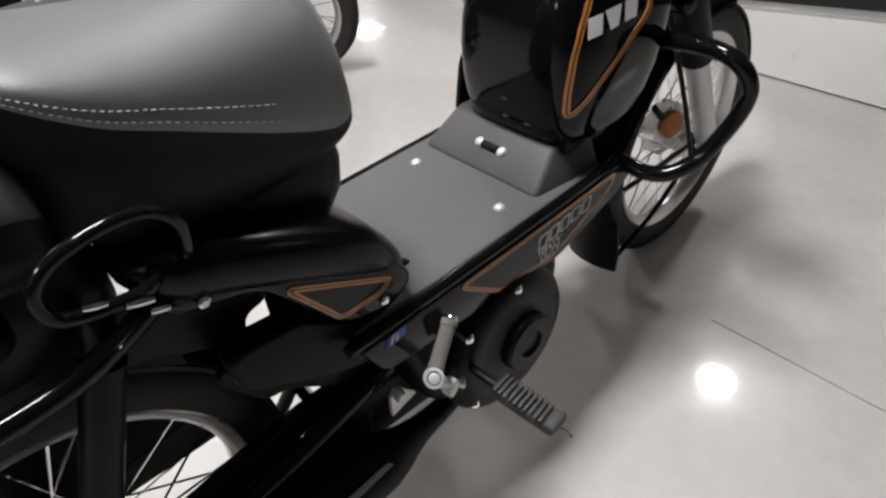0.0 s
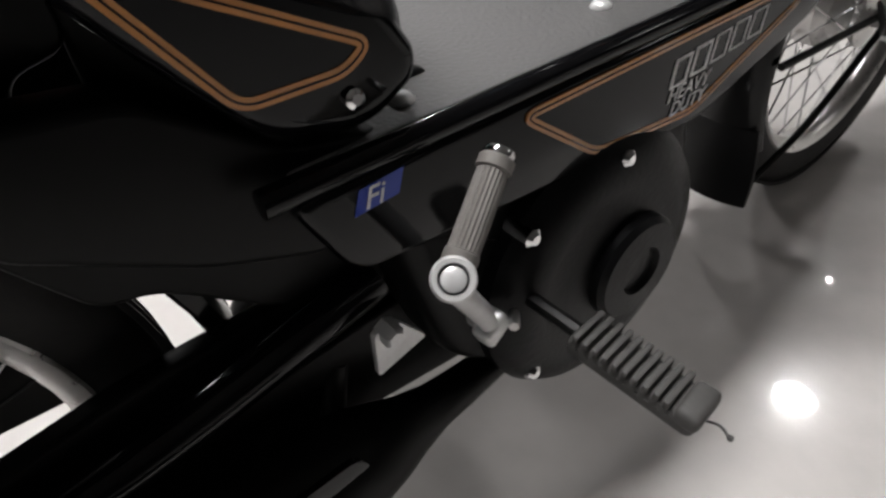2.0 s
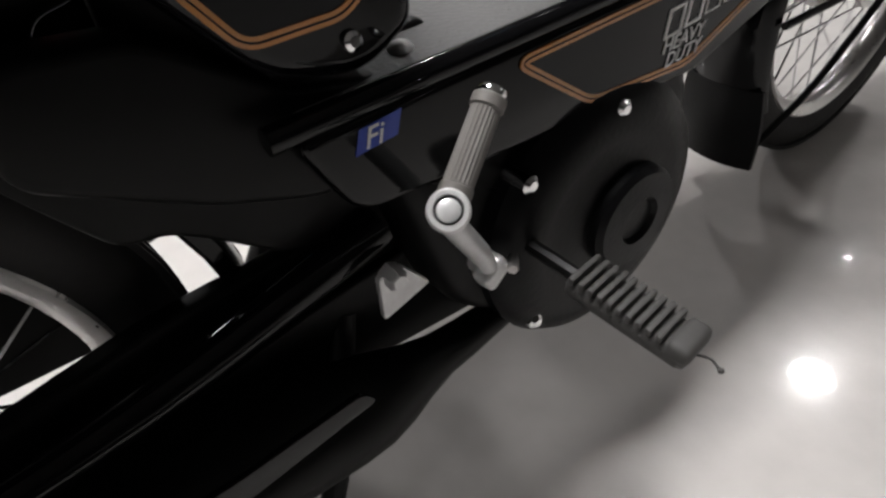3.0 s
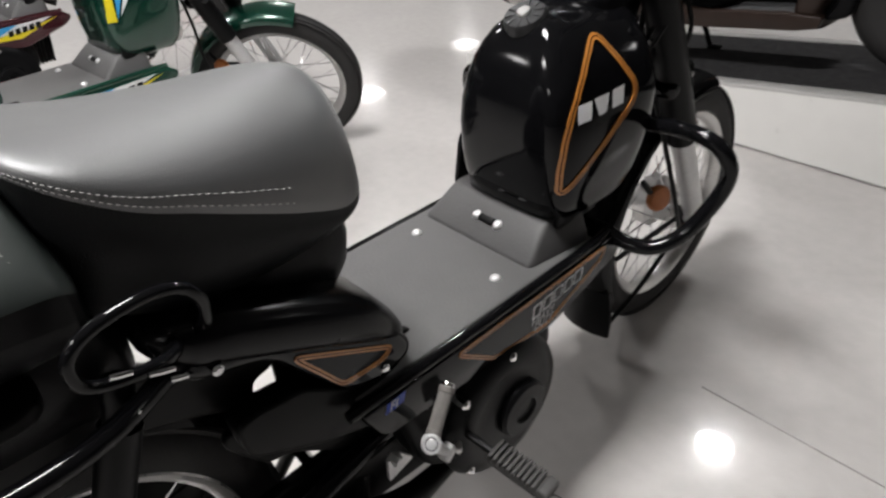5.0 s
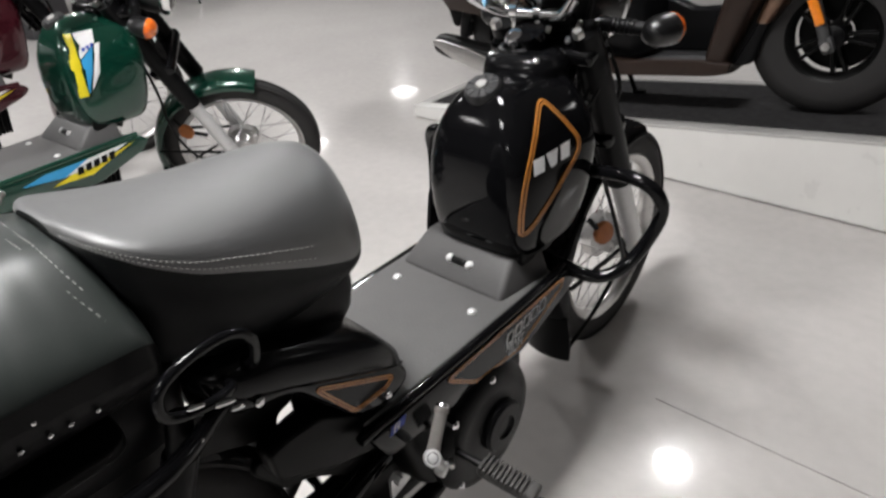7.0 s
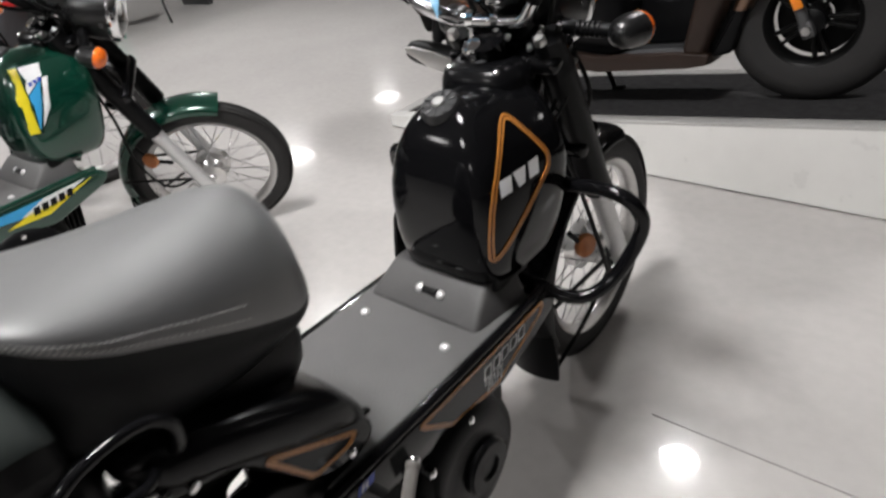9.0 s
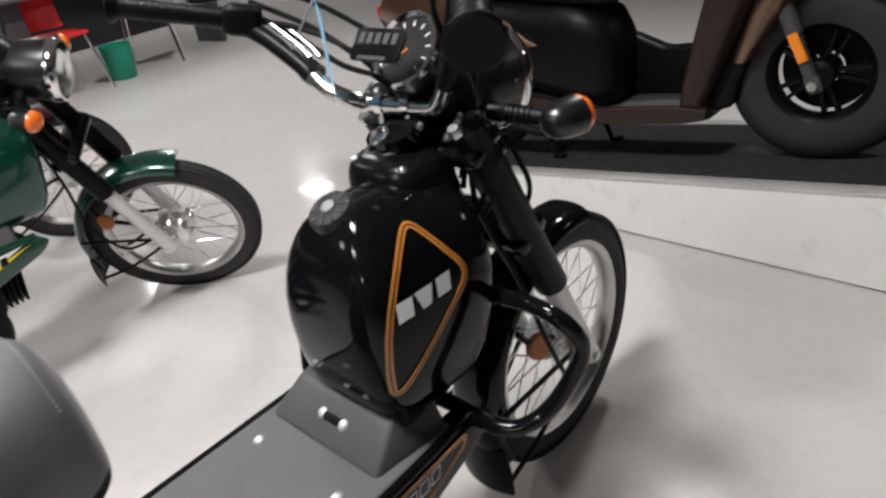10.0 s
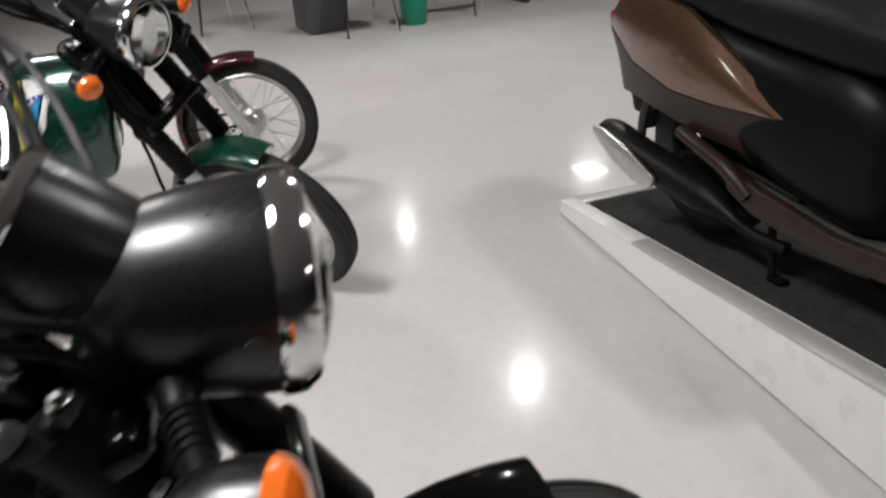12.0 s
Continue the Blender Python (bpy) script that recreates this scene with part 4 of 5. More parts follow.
    # rider saddle: station, half width, crown height, seam height, skirt height, squareness
    RS = [(0.402, 0.030, 0.765, 0.712, 0.700, 2.0), (0.396, 0.062, 0.796, 0.702, 0.690, 2.0), (0.383, 0.088, 0.818, 0.698, 0.680, 2.0), (0.35, 0.110, 0.829, 0.700, 0.675, 2.3), (0.30, 0.120, 0.832, 0.720, 0.672, 2.4), (0.25, 0.125, 0.834, 0.744, 0.672, 2.4),
          (0.20, 0.128, 0.838, 0.769, 0.678, 2.4), (0.16, 0.127, 0.842, 0.788, 0.686, 2.7), (0.125, 0.121, 0.848, 0.811, 0.70, 3.0), (0.100, 0.104, 0.855, 0.830, 0.71, 3.0), (0.086, 0.076, 0.859, 0.841, 0.72, 2.6), (0.078, 0.040, 0.859, 0.849, 0.73, 2.4)]
    LEAN = 0.07  # the saddle sits a little askew
    secs = smooth_path(RS, 5)
    TOP, SIDE = 40, 8
    rings, bm = [], bm_new()
    for y, w, top, low, bot, p in secs:
        ring = [Vector((x, y, z)) for x, z in (superellipse(w, low, top, p, math.pi * k / TOP) for k in range(TOP + 1))]
        skirt = []
        for k in range(1, SIDE + 1):
            u = k / SIDE
            skirt.append((w * (0.965 + 0.03 * math.sin(math.pi * u) - 0.12 * u * u), y + max(0.0, 0.096 - y) * min(1.0, u * 2.5), low - 0.003 + (bot - low) * u))
        ring += [Vector((-x, yy, z)) for x, yy, z in skirt] + [Vector(q) for q in skirt[::-1]]
        rings.append([Vector((v.x, v.y, v.z + LEAN * v.x)) for v in ring])
    skin(bm, rings)
    rider = add("rider_seat", bm, [VINYL_SIDE, VINYL], "charcoal and black vinyl rider seat with pale stitching", sharp=75)
    per = TOP + 1 + 2 * SIDE
    for f in rider.data.polygons:
        if f.index % per < TOP and f.index < per * (len(secs) - 1):
            f.material_index = 1
    # pillion cushion: station, half width, top, bottom, crown
    PS = [(0.104, 0.11, 0.79, 0.70, 0.02), (0.097, 0.132, 0.825, 0.695, 0.045), (0.070, 0.140, 0.850, 0.69, 0.055), (-0.05, 0.142, 0.862, 0.69, 0.05), (-0.20, 0.142, 0.860, 0.695, 0.045), (-0.30, 0.134, 0.845, 0.70, 0.03), (-0.33, 0.11, 0.815, 0.71, 0.01)]
    rings, bm = [], bm_new()
    for y, w, top, bot, crown in smooth_path(PS, 18):
        ring = []
        for k in range(72):
            q = 2 * math.pi * k / 72
            c, sn = math.cos(q), math.sin(q)
            x = w * math.copysign(abs(c) ** 0.42, c)
            zz = (top + bot) / 2 + (top - bot) / 2 * math.copysign(abs(sn) ** 0.42, sn)
            if sn > 0:
                zz -= crown * fall(abs(x / w))
                # creases pulled across the cover
                zz -= 0.0026 * (0.5 + 0.5 * math.sin(y * 128 + abs(x) * 14 + 1.2 * math.sin(y * 31))) ** 2 * min(1.0, abs(x) / 0.07) * min(1.0, max(0.0, (0.045 - y) / 0.03))
            else:
                x *= 1 + 0.16 * sn
            ring.append(Vector((x, y, zz)))
        rings.append(ring)
    skin(bm, rings)
    pill = add("pillion_seat", bm, [VINYL_GLOSS, SATIN_BLACK], "glossy black vinyl pillion seat with pale stitching, sides coloured darker as shade", sharp=70)
    # same cushion: sides and underside get a darker black in place of shade
    for f in pill.data.polygons:
        if not 2 <= f.index % 72 < 34:
            f.material_index = 1

    for s in (1, -1):
        # chrome dots imitate sparkling reflections along the pillion side
        for y, z in ((-0.044, 0.741), (-0.026, 0.739), (-0.004, 0.738), (0.012, 0.737), (0.034, 0.735), (-0.010, 0.757)):
            bm = bm_new()
            lathe(bm, [(0.002, -0.004), (0.002, 0.001), (0.0012, 0.0016), (0.0001, 0.0018)], pose(s * 0.1415, y, z, 0, s * 80, 0), 10)
            part("hem_glint", bm, CHROME, pill, "tiny chrome dot standing in for a glint on the cover")

    def pillion_top(x, y):
        ys = [q[0] for q in PS][::-1]
        w, top, bot, crown = (float(np.interp(y, ys, [q[i] for q in PS][::-1])) for i in (1, 2, 3, 4))
        f = min(abs(x) / w, 0.97)
        return Vector((x, y, (top + bot) / 2 + (top - bot) / 2 * (1 - f ** (2 / 0.42)) ** 0.21 - crown * fall(f) + 0.0004))

    def stitches(ob, path):
        bm = bm_new()
        for i in range(0, len(path) - 1, 2):
            tube(bm, [path[i], path[i + 1]], 0.0006, 5, smooth=1)
        part("stitching", bm, THREAD, ob, "pale stitching")
    for s in (1, -1):
        # two rows along the side seam, running out towards the nose, and one down the nose
        for up in (0.10, 0.24):
            line = []
            for y, w, top, low, bot, p in secs:
                if 0.080 < y < 0.30:
                    x, z = superellipse(w + 0.0007, low, top + 0.0005, p, math.asin(up ** (p / 2)))
                    line.append((s * x, y, z + LEAN * s * x))
            stitches(rider, smooth_path(line, 3))
        y, w, top, low, bot, p = secs[11]
        stitches(rider, [(s * a, y + 0.0006, b + LEAN * s * a) for a, b in (superellipse(w + 0.0006, low, top + 0.0005, p, math.pi / 2 - 0.95 * k / 44) for k in range(45))])
        for dy in (0.0, 0.010):
            stitches(pill, [pillion_top(s * x, 0.060 - dy + 0.030 * (x / 0.13) ** 3) for x in np.linspace(0.004, 0.130, 50)])
    # grab handle
    for s in (1, -1):
        bm = bm_new()
        tube(bm, [(s * 0.10, 0.175, 0.67), (s * 0.15, 0.172, 0.692), (s * 0.165, 0.172, 0.726), (s * 0.167, 0.160, 0.747), (s * 0.168, 0.138, 0.755), (s * 0.169, 0.108, 0.754), (s * 0.170, 0.084, 0.747), (s * 0.170, 0.071, 0.733), (s * 0.170, 0.072, 0.712), (s * 0.169, 0.09, 0.700), (s * 0.166, 0.125, 0.692), (s * 0.15, 0.145, 0.684), (s * 0.10, 0.150, 0.665)], 0.0055, 12)
        tube(bm, [(s * 0.12, -0.32, 0.65), (s * 0.16, -0.25, 0.655), (s * 0.168, -0.05, 0.65), (s * 0.16, 0.06, 0.645), (s * 0.12, 0.14, 0.64)], 0.010, 12)
        rail = add("grab_rail", bm, GLOSS_BLACK, "gloss black tubular grab rail")
        # chrome slivers modelled where the glossy tube mirrors a lamp
        for y, z, ln in ((0.098, 0.706, 0.016), (0.124, 0.690, 0.020), (0.134, 0.676, 0.014)):
            bm = bm_new()
            lathe(bm, [(0.0001, -ln / 2), (0.0024, -ln / 2), (0.0030, 0.0), (0.0024, ln / 2), (0.0001, ln / 2)], pose(s * 0.173, y, z, 70, 0, 0), 10)
            part("rail_streak", bm, CHROME, rail, "chrome sliver standing in for a lamp reflection on the rail")
        # row of chrome dots added to imitate glints on the lower tube
        for y, z in ((-0.24, 0.667), (-0.17, 0.666), (-0.09, 0.664), (-0.02, 0.661), (0.045, 0.657), (0.10, 0.652)):
            bm = bm_new()
            lathe(bm, [(0.003, -0.004), (0.003, 0.002), (0.002, 0.003), (0.0001, 0.003)], pose(s * (0.166 if y < 0.05 else 0.15), y, z - 0.006, 0, s * 40, 0), 10)
            part("rail_glint", bm, CHROME, rail, "chrome dot standing in for a glint on the rail")
    bm = bm_new()
    prism(bm, round_poly([(-0.13, -0.36), (0.13, -0.36), (0.14, 0.05), (-0.14, 0.05)], 0.03), 0.672, 0.688, 0.004, axis="z")
    add("rear_carrier", bm, MATT_BLACK, "black rear carrier plate")

    # headlamp, speedometer, indicators, bars
    hm = Matrix.Translation((0.004, 1.035, 0.864)) @ pose(0, 0, 0, -90 - 6, 0, 0) @ Matrix.Diagonal((0.87, 0.87, 0.9, 1))
    bm = bm_new()
    lathe(bm, [(0.03, -0.105), (0.055, -0.098), (0.068, -0.08), (0.078, -0.05), (0.086, -0.015), (0.090, 0.02), (0.0905, 0.035)], hm, 44)
    shell = add("headlamp_shell", bm, HEADLAMP_BLACK, "semi-gloss black headlamp shell", True)
    bm = bm_new()
    ring_lathe(bm, [(0.0915, 0.028), (0.094, 0.032), (0.094, 0.046), (0.089, 0.056), (0.082, 0.058), (0.082, 0.05)], hm, 48)
    bm.transform(F)
    part("headlamp_rim", bm, CHROME, shell, "chrome headlamp rim")
    bm = bm_new()
    lathe(bm, [(0.083, 0.048), (0.07, 0.062), (0.045, 0.072), (0.0001, 0.077)], hm, 40)
    bm.transform(F)
    part("headlamp_lens", bm, LENS, shell, "clear headlamp lens")
    bm = bm_new()
    lathe(bm, [(0.081, 0.045), (0.06, 0.015), (0.03, -0.01), (0.0001, -0.015)], hm, 40)
    bm.transform(F)
    part("headlamp_reflector", bm, CHROME, shell)
    bm = bm_new()
    lathe(bm, [(0.007, 0), (0.007, 0.004), (0.0001, 0.005)], pose(0.078, 1.045, 0.862, 0, 90, 0), 14)
    bm.transform(F)
    part("headlamp_screw", bm, GREY_PLASTIC, shell, "dark screw head")
    sm = Matrix.Translation((0.003, 0.938, 0.918)) @ pose(0, 0, 0, 50, 0, 0) @ Matrix.Diagonal((0.92, 0.92, 1.15, 1))
    bm = bm_new()
    lathe(bm, [(0.045, -0.055), (0.052, -0.04), (0.056, 0.0), (0.057, 0.026), (0.053, 0.03), (0.050, 0.026)], sm, 40)
    pod = add("speedometer", bm, HEADLAMP_BLACK, "round black speedometer pod", True)
    bm = bm_new()
    lathe(bm, [(0.0505, 0.022), (0.0505, 0.0255), (0.0001, 0.0255)], sm, 36)
    bm.transform(F)
    part("dial", bm, GLOSS_BLACK, pod, "dark glossy dial")
    bm = bm_new()
    ring_lathe(bm, [(0.0505, 0.027), (0.0535, 0.0325), (0.0575, 0.030), (0.0582, 0.024), (0.0565, 0.022), (0.0525, 0.026)], sm, 40)
    bm.transform(F)
    part("bezel", bm, CHROME, pod, "chrome dial bezel")
    for k in range(11):
        bm = bm_new()
        box(bm, (0.0022, 0.009, 0.0008), sm @ pose(0, 0, 0.0259, 0, 0, 130 - 26 * k) @ pose(0, 0.040, 0))
        bm.transform(F)
        part("dial_mark", bm, WHITE, pod)
    bm = bm_new()
    box(bm, (0.0025, 0.036, 0.0012), sm @ pose(0, 0, 0.0262, 0, 0, 128) @ pose(0, 0.014, 0))
    bm.transform(F)
    part("dial_needle", bm, mat_needle, pod, "orange dial needle")
    for s in (1, -1):
        bm = bm_new()
        a, b = Vector((s * 0.07, 0.992, 0.838)), Vector((s * 0.155, 1.008, 0.832))
        sm2 = Matrix.Translation(a) @ (b - a).to_track_quat("Z", "Y").to_matrix().to_4x4()
        prof = [(0.0135, 0.0), (0.0135, 0.02)]
        for k in range(5):
            prof += [(0.0115, 0.024 + 0.008 * k), (0.0135, 0.026 + 0.008 * k), (0.0135, 0.030 + 0.008 * k), (0.0115, 0.031 + 0.008 * k)]
        lathe(bm, prof + [(0.0115, 0.085)], sm2, 18)
        ind = add("indicator", bm, SATIN_BLACK, "black front indicator with an amber lens", True)
        face = Vector((s * 0.30, 0.95, 0.0)).normalized()
        im = Matrix.Translation((s * 0.170, 1.014, 0.830)) @ face.to_track_quat("Z", "Y").to_matrix().to_4x4() @ Matrix.Diagonal((1.0, 0.92, 1, 1))
        bm = bm_new()
        lathe(bm, [(0.004, -0.029), (0.012, -0.027), (0.020, -0.021), (0.0255, -0.011), (0.0285, 0.004), (0.0295, 0.020), (0.0295, 0.026), (0.0275, 0.027)], im, 30)
        bm.transform(F)
        part("indicator_body", bm, HEADLAMP_BLACK, ind, "black rounded indicator body")
        bm = bm_new()
        prof = [(0.027, 0.022), (0.0295, 0.0265)]
        for k in range(7):
            a = radians(8 + 11.5 * k)
            prof.append((0.0292 * math.cos(a) - (0.0007 if k % 2 else 0), 0.0265 + 0.020 * math.sin(a)))
        lathe(bm, prof + [(0.0001, 0.0466)], im, 30)
        bm.transform(F)
        part("indicator_lens", bm, AMBER, ind, "amber ribbed lens", sharp=25)
    # handlebar
    bm = bm_new()
    right = [(0.03, 0.905, 0.866), (0.052, 0.908, 0.872), (0.072, 0.906, 0.90), (0.098, 0.892, 0.937), (0.128, 0.872, 0.978), (0.165, 0.852, 1.022), (0.212, 0.812, 1.056), (0.250, 0.757, 1.069), (0.328, 0.662, 1.026)]
    left = [(-0.05, 0.888, 0.870), (-0.07, 0.868, 0.881), (-0.095, 0.859, 0.892), (-0.125, 0.857, 0.911), (-0.16, 0.856, 0.933), (-0.21, 0.848, 0.965), (-0.25, 0.825, 0.993), (-0.34, 0.72, 1.03)]
    tube(bm, left[3::-1] + right[:3], 0.0115, 14)
    bar = add("handlebar", bm, SOFT_CHROME, "chrome tubular handlebar", True)
    for route in (right[2:-1], left[3:-1]):
        bm = bm_new()
        tube(bm, route, 0.0125, 14)
        bm.transform(F)
        part("bar_sleeve", bm, SATIN_BLACK, bar, "black sleeved end of the bar")
    # lever perch, twin bright rods and black cable bundle along the other arm
    bm = bm_new()
    box(bm, (0.030, 0.028, 0.026), Matrix.Translation((-0.132, 0.862, 0.914)) @ pose(0, 0, 0, 0, 28, 0), 0.006, 2)
    bm.transform(F)
    part("lever_perch", bm, SATIN_BLACK, bar, "black lever perch")
    for dy, dz in ((0.012, 0.014), (0.030, 0.010)):
        bm = bm_new()
        tube(bm, [(-0.138, 0.857 + dy, 0.918 + dz), (-0.165, 0.858 + dy, 0.936 + dz), (-0.205, 0.853 + dy, 0.962 + dz)], 0.0042, 10)
        bm.transform(F)
        part("bright_rod", bm, SOFT_CHROME, bar, "bright metal rod")
    for x, y in ((-0.036, 0.893), (0.006, 0.902)):
        bm = bm_new()
        ring_lathe(bm, [(0.0118, -0.006), (0.0155, -0.006), (0.0155, 0.006), (0.0118, 0.006)], Matrix.Translation((x, y, 0.870)) @ pose(0, 0, 0, 0, 90, 12), 18)
        box(bm, (0.012, 0.02, 0.03), pose(x, y + 0.002, 0.85), 0.003)
        bm.transform(F)
        part("bar_clamp", bm, CHROME, bar, "chrome bar clamp")
    for s in (-1, 1):
        e = Vector(left[-1]) if s < 0 else Vector(right[-1])
        i = Vector(left[-2]) if s < 0 else Vector(right[-2])
        dd = (e - i).normalized()
        gm = Matrix.Translation(i) @ dd.to_track_quat("Z", "Y").to_matrix().to_4x4()
        ln = (e - i).length + 0.01
        bm = bm_new()
        prof = [(0.012, 0.0), (0.0155, 0.002), (0.0155, 0.004)]
        k = 0.004
        while k < ln - 0.02:
            prof += [(0.0145, k), (0.0152, k + 0.003), (0.0145, k + 0.006)]
            k += 0.009
        prof += [(0.0165, ln - 0.012), (0.0225, ln - 0.005), (0.0235, ln - 0.001), (0.021, ln + 0.001), (0.0001, ln + 0.001)]
        lathe(bm, prof, gm, 18)
        bm.transform(F)
        part("grip", bm, MATT_BLACK, bar, "black rubber grip")
        bm = bm_new()
        c = i - dd * 0.022
        box(bm, (0.034, 0.034, 0.036) if s > 0 else (0.044, 0.042, 0.052), Matrix.Translation(c) @ dd.to_track_quat("Z", "Y").to_matrix().to_4x4(), 0.01, 3)
        bm.transform(F)
        part("switch_housing", bm, SATIN_BLACK, bar, "black switch housing")
        bm = bm_new()
        fwd = Vector((-0.03, 0.036, -0.018))
        lever = [i - dd * 0.02 + fwd * 0.6, i + fwd, (i + e) / 2 + fwd * 1.1, e + fwd * 1.0, e + dd * 0.02 + fwd * 0.9]
        if s > 0:
            lever = [Vector(q) for q in ((0.196, 0.838, 1.030), (0.214, 0.850, 1.026), (0.252, 0.822, 1.036), (0.292, 0.782, 1.044), (0.318, 0.752, 1.046))]
        tube(bm, lever, 0.0055, 10)
        bmesh.ops.create_uvsphere(bm, u_segments=12, v_segments=8, radius=0.009, matrix=Matrix.Translation(lever[-1]))
        bm.transform(F)
        part("brake_lever", bm, SATIN_BLACK if s > 0 else CHROME, bar, "black brake lever" if s > 0 else "chrome brake lever")
    for pts in ([(0.185, 0.835, 1.06), (0.13, 0.842, 1.022), (0.097, 0.885, 0.972), (0.10, 0.925, 0.932), (0.072, 0.962, 0.88), (0.04, 0.95, 0.75)], [(0.175, 0.818, 1.025), (0.125, 0.855, 0.945), (0.10, 0.915, 0.915), (0.07, 0.955, 0.86), (0.05, 0.94, 0.74)],
                [(-0.25, 0.86, 0.995), (-0.18, 0.885, 0.955), (-0.11, 0.90, 0.915), (-0.04, 0.925, 0.885), (0.01, 0.94, 0.80)], [(-0.26, 0.875, 1.005), (-0.17, 0.905, 0.965), (-0.10, 0.925, 0.92), (-0.02, 0.94, 0.88), (0.02, 0.95, 0.79)],
                [(-0.29, 0.80, 1.02), (-0.20, 0.90, 1.01), (-0.08, 0.955, 0.94), (0.05, 0.975, 0.875), (0.06, 0.96, 0.75)], [(-0.30, 0.79, 1.0), (-0.19, 0.885, 0.97), (-0.09, 0.92, 0.92), (-0.05, 0.94, 0.84), (-0.04, 0.94, 0.74)], [(0.085, 1.0, 0.80), (0.10, 1.03, 0.72), (0.075, 1.04, 0.66), (0.05, 1.02, 0.62)]):
        bm = bm_new()
        tube(bm, pts, 0.0042, 8)
        add("control_cable", bm, MATT_BLACK, "black control cable", True)
    # wiring and small fittings round the steering head
    for pts, r in (([(0.045, 0.93, 0.87), (0.075, 0.955, 0.82), (0.085, 0.95, 0.75), (0.06, 0.93, 0.68), (0.03, 0.90, 0.64)], 0.0035), ([(0.02, 0.95, 0.85), (0.05, 0.985, 0.79), (0.065, 0.985, 0.70), (0.04, 0.95, 0.62)], 0.0045),
                   ([(-0.03, 0.94, 0.86), (-0.065, 0.95, 0.80), (-0.07, 0.93, 0.72), (-0.04, 0.90, 0.66)], 0.004), ([(0.06, 0.985, 0.83), (0.095, 0.975, 0.80), (0.10, 0.955, 0.745), (0.082, 0.94, 0.70)], 0.0028)):
        bm = bm_new()
        tube(bm, pts, r, 8)
        add("wiring_loom", bm, SATIN_BLACK, "black wiring loom", True)
    for x, y, z, size, turn in ((0.088, 0.952, 0.775, 0.010, 30), (0.10, 0.972, 0.79, 0.008, 60), (0.068, 0.93, 0.845, 0.011, 10), (0.055, 0.915, 0.825, 0.009, 75), (0.092, 0.93, 0.812, 0.008, 45), (-0.05, 0.905, 0.83, 0.010, 20), (0.07, 0.965, 0.70, 0.009, 15), (0.03, 0.893, 0.845, 0.008, 50)):
        bm = bm_new()
        box(bm, (size, size * 1.4, size * 0.9), pose(x, y, z, turn, turn / 2, turn), 0.002)
        lathe(bm, [(size * 0.42, 0.0), (size * 0.42, size * 0.9), (size * 0.2, size * 1.05), (0.0001, size * 1.05)], pose(x, y, z, turn, turn / 2, turn), 12)
        add("cable_clip", bm, ALLOY, "bright metal cable clip", True)
    for x, y, z in ((0.083, 0.9, 0.842), (-0.083, 0.9, 0.842)):
        bm = bm_new()
        lathe(bm, [(0.0105, -0.006), (0.0105, 0.003), (0.008, 0.007), (0.0001, 0.0075)], pose(x, y, z, 27, 0, 0), 6)
        add("fork_bolt", bm, ALLOY, "bright fork top bolt", True)
    return t


moped(pose(0, 0, 0), "gloss black moped with gold-orange pinstripes, on its centre stand", GLOSS_BLACK, ORANGE)
moped(pose(-1.305, -0.115, 0, 0, 0, 4), "metallic green moped with yellow, white and blue decals, bars turned", GREEN_PAINT, ORANGE, -48, "colour")
moped(pose(-2.24, -0.10, 0, 0, 0, 3), "dark maroon moped with pale decals, beside the green one", MAROON_PAINT, ORANGE, -12, "colour")

# ---- the scooter on the ramp ----
SY = 2.40  # its middle plane


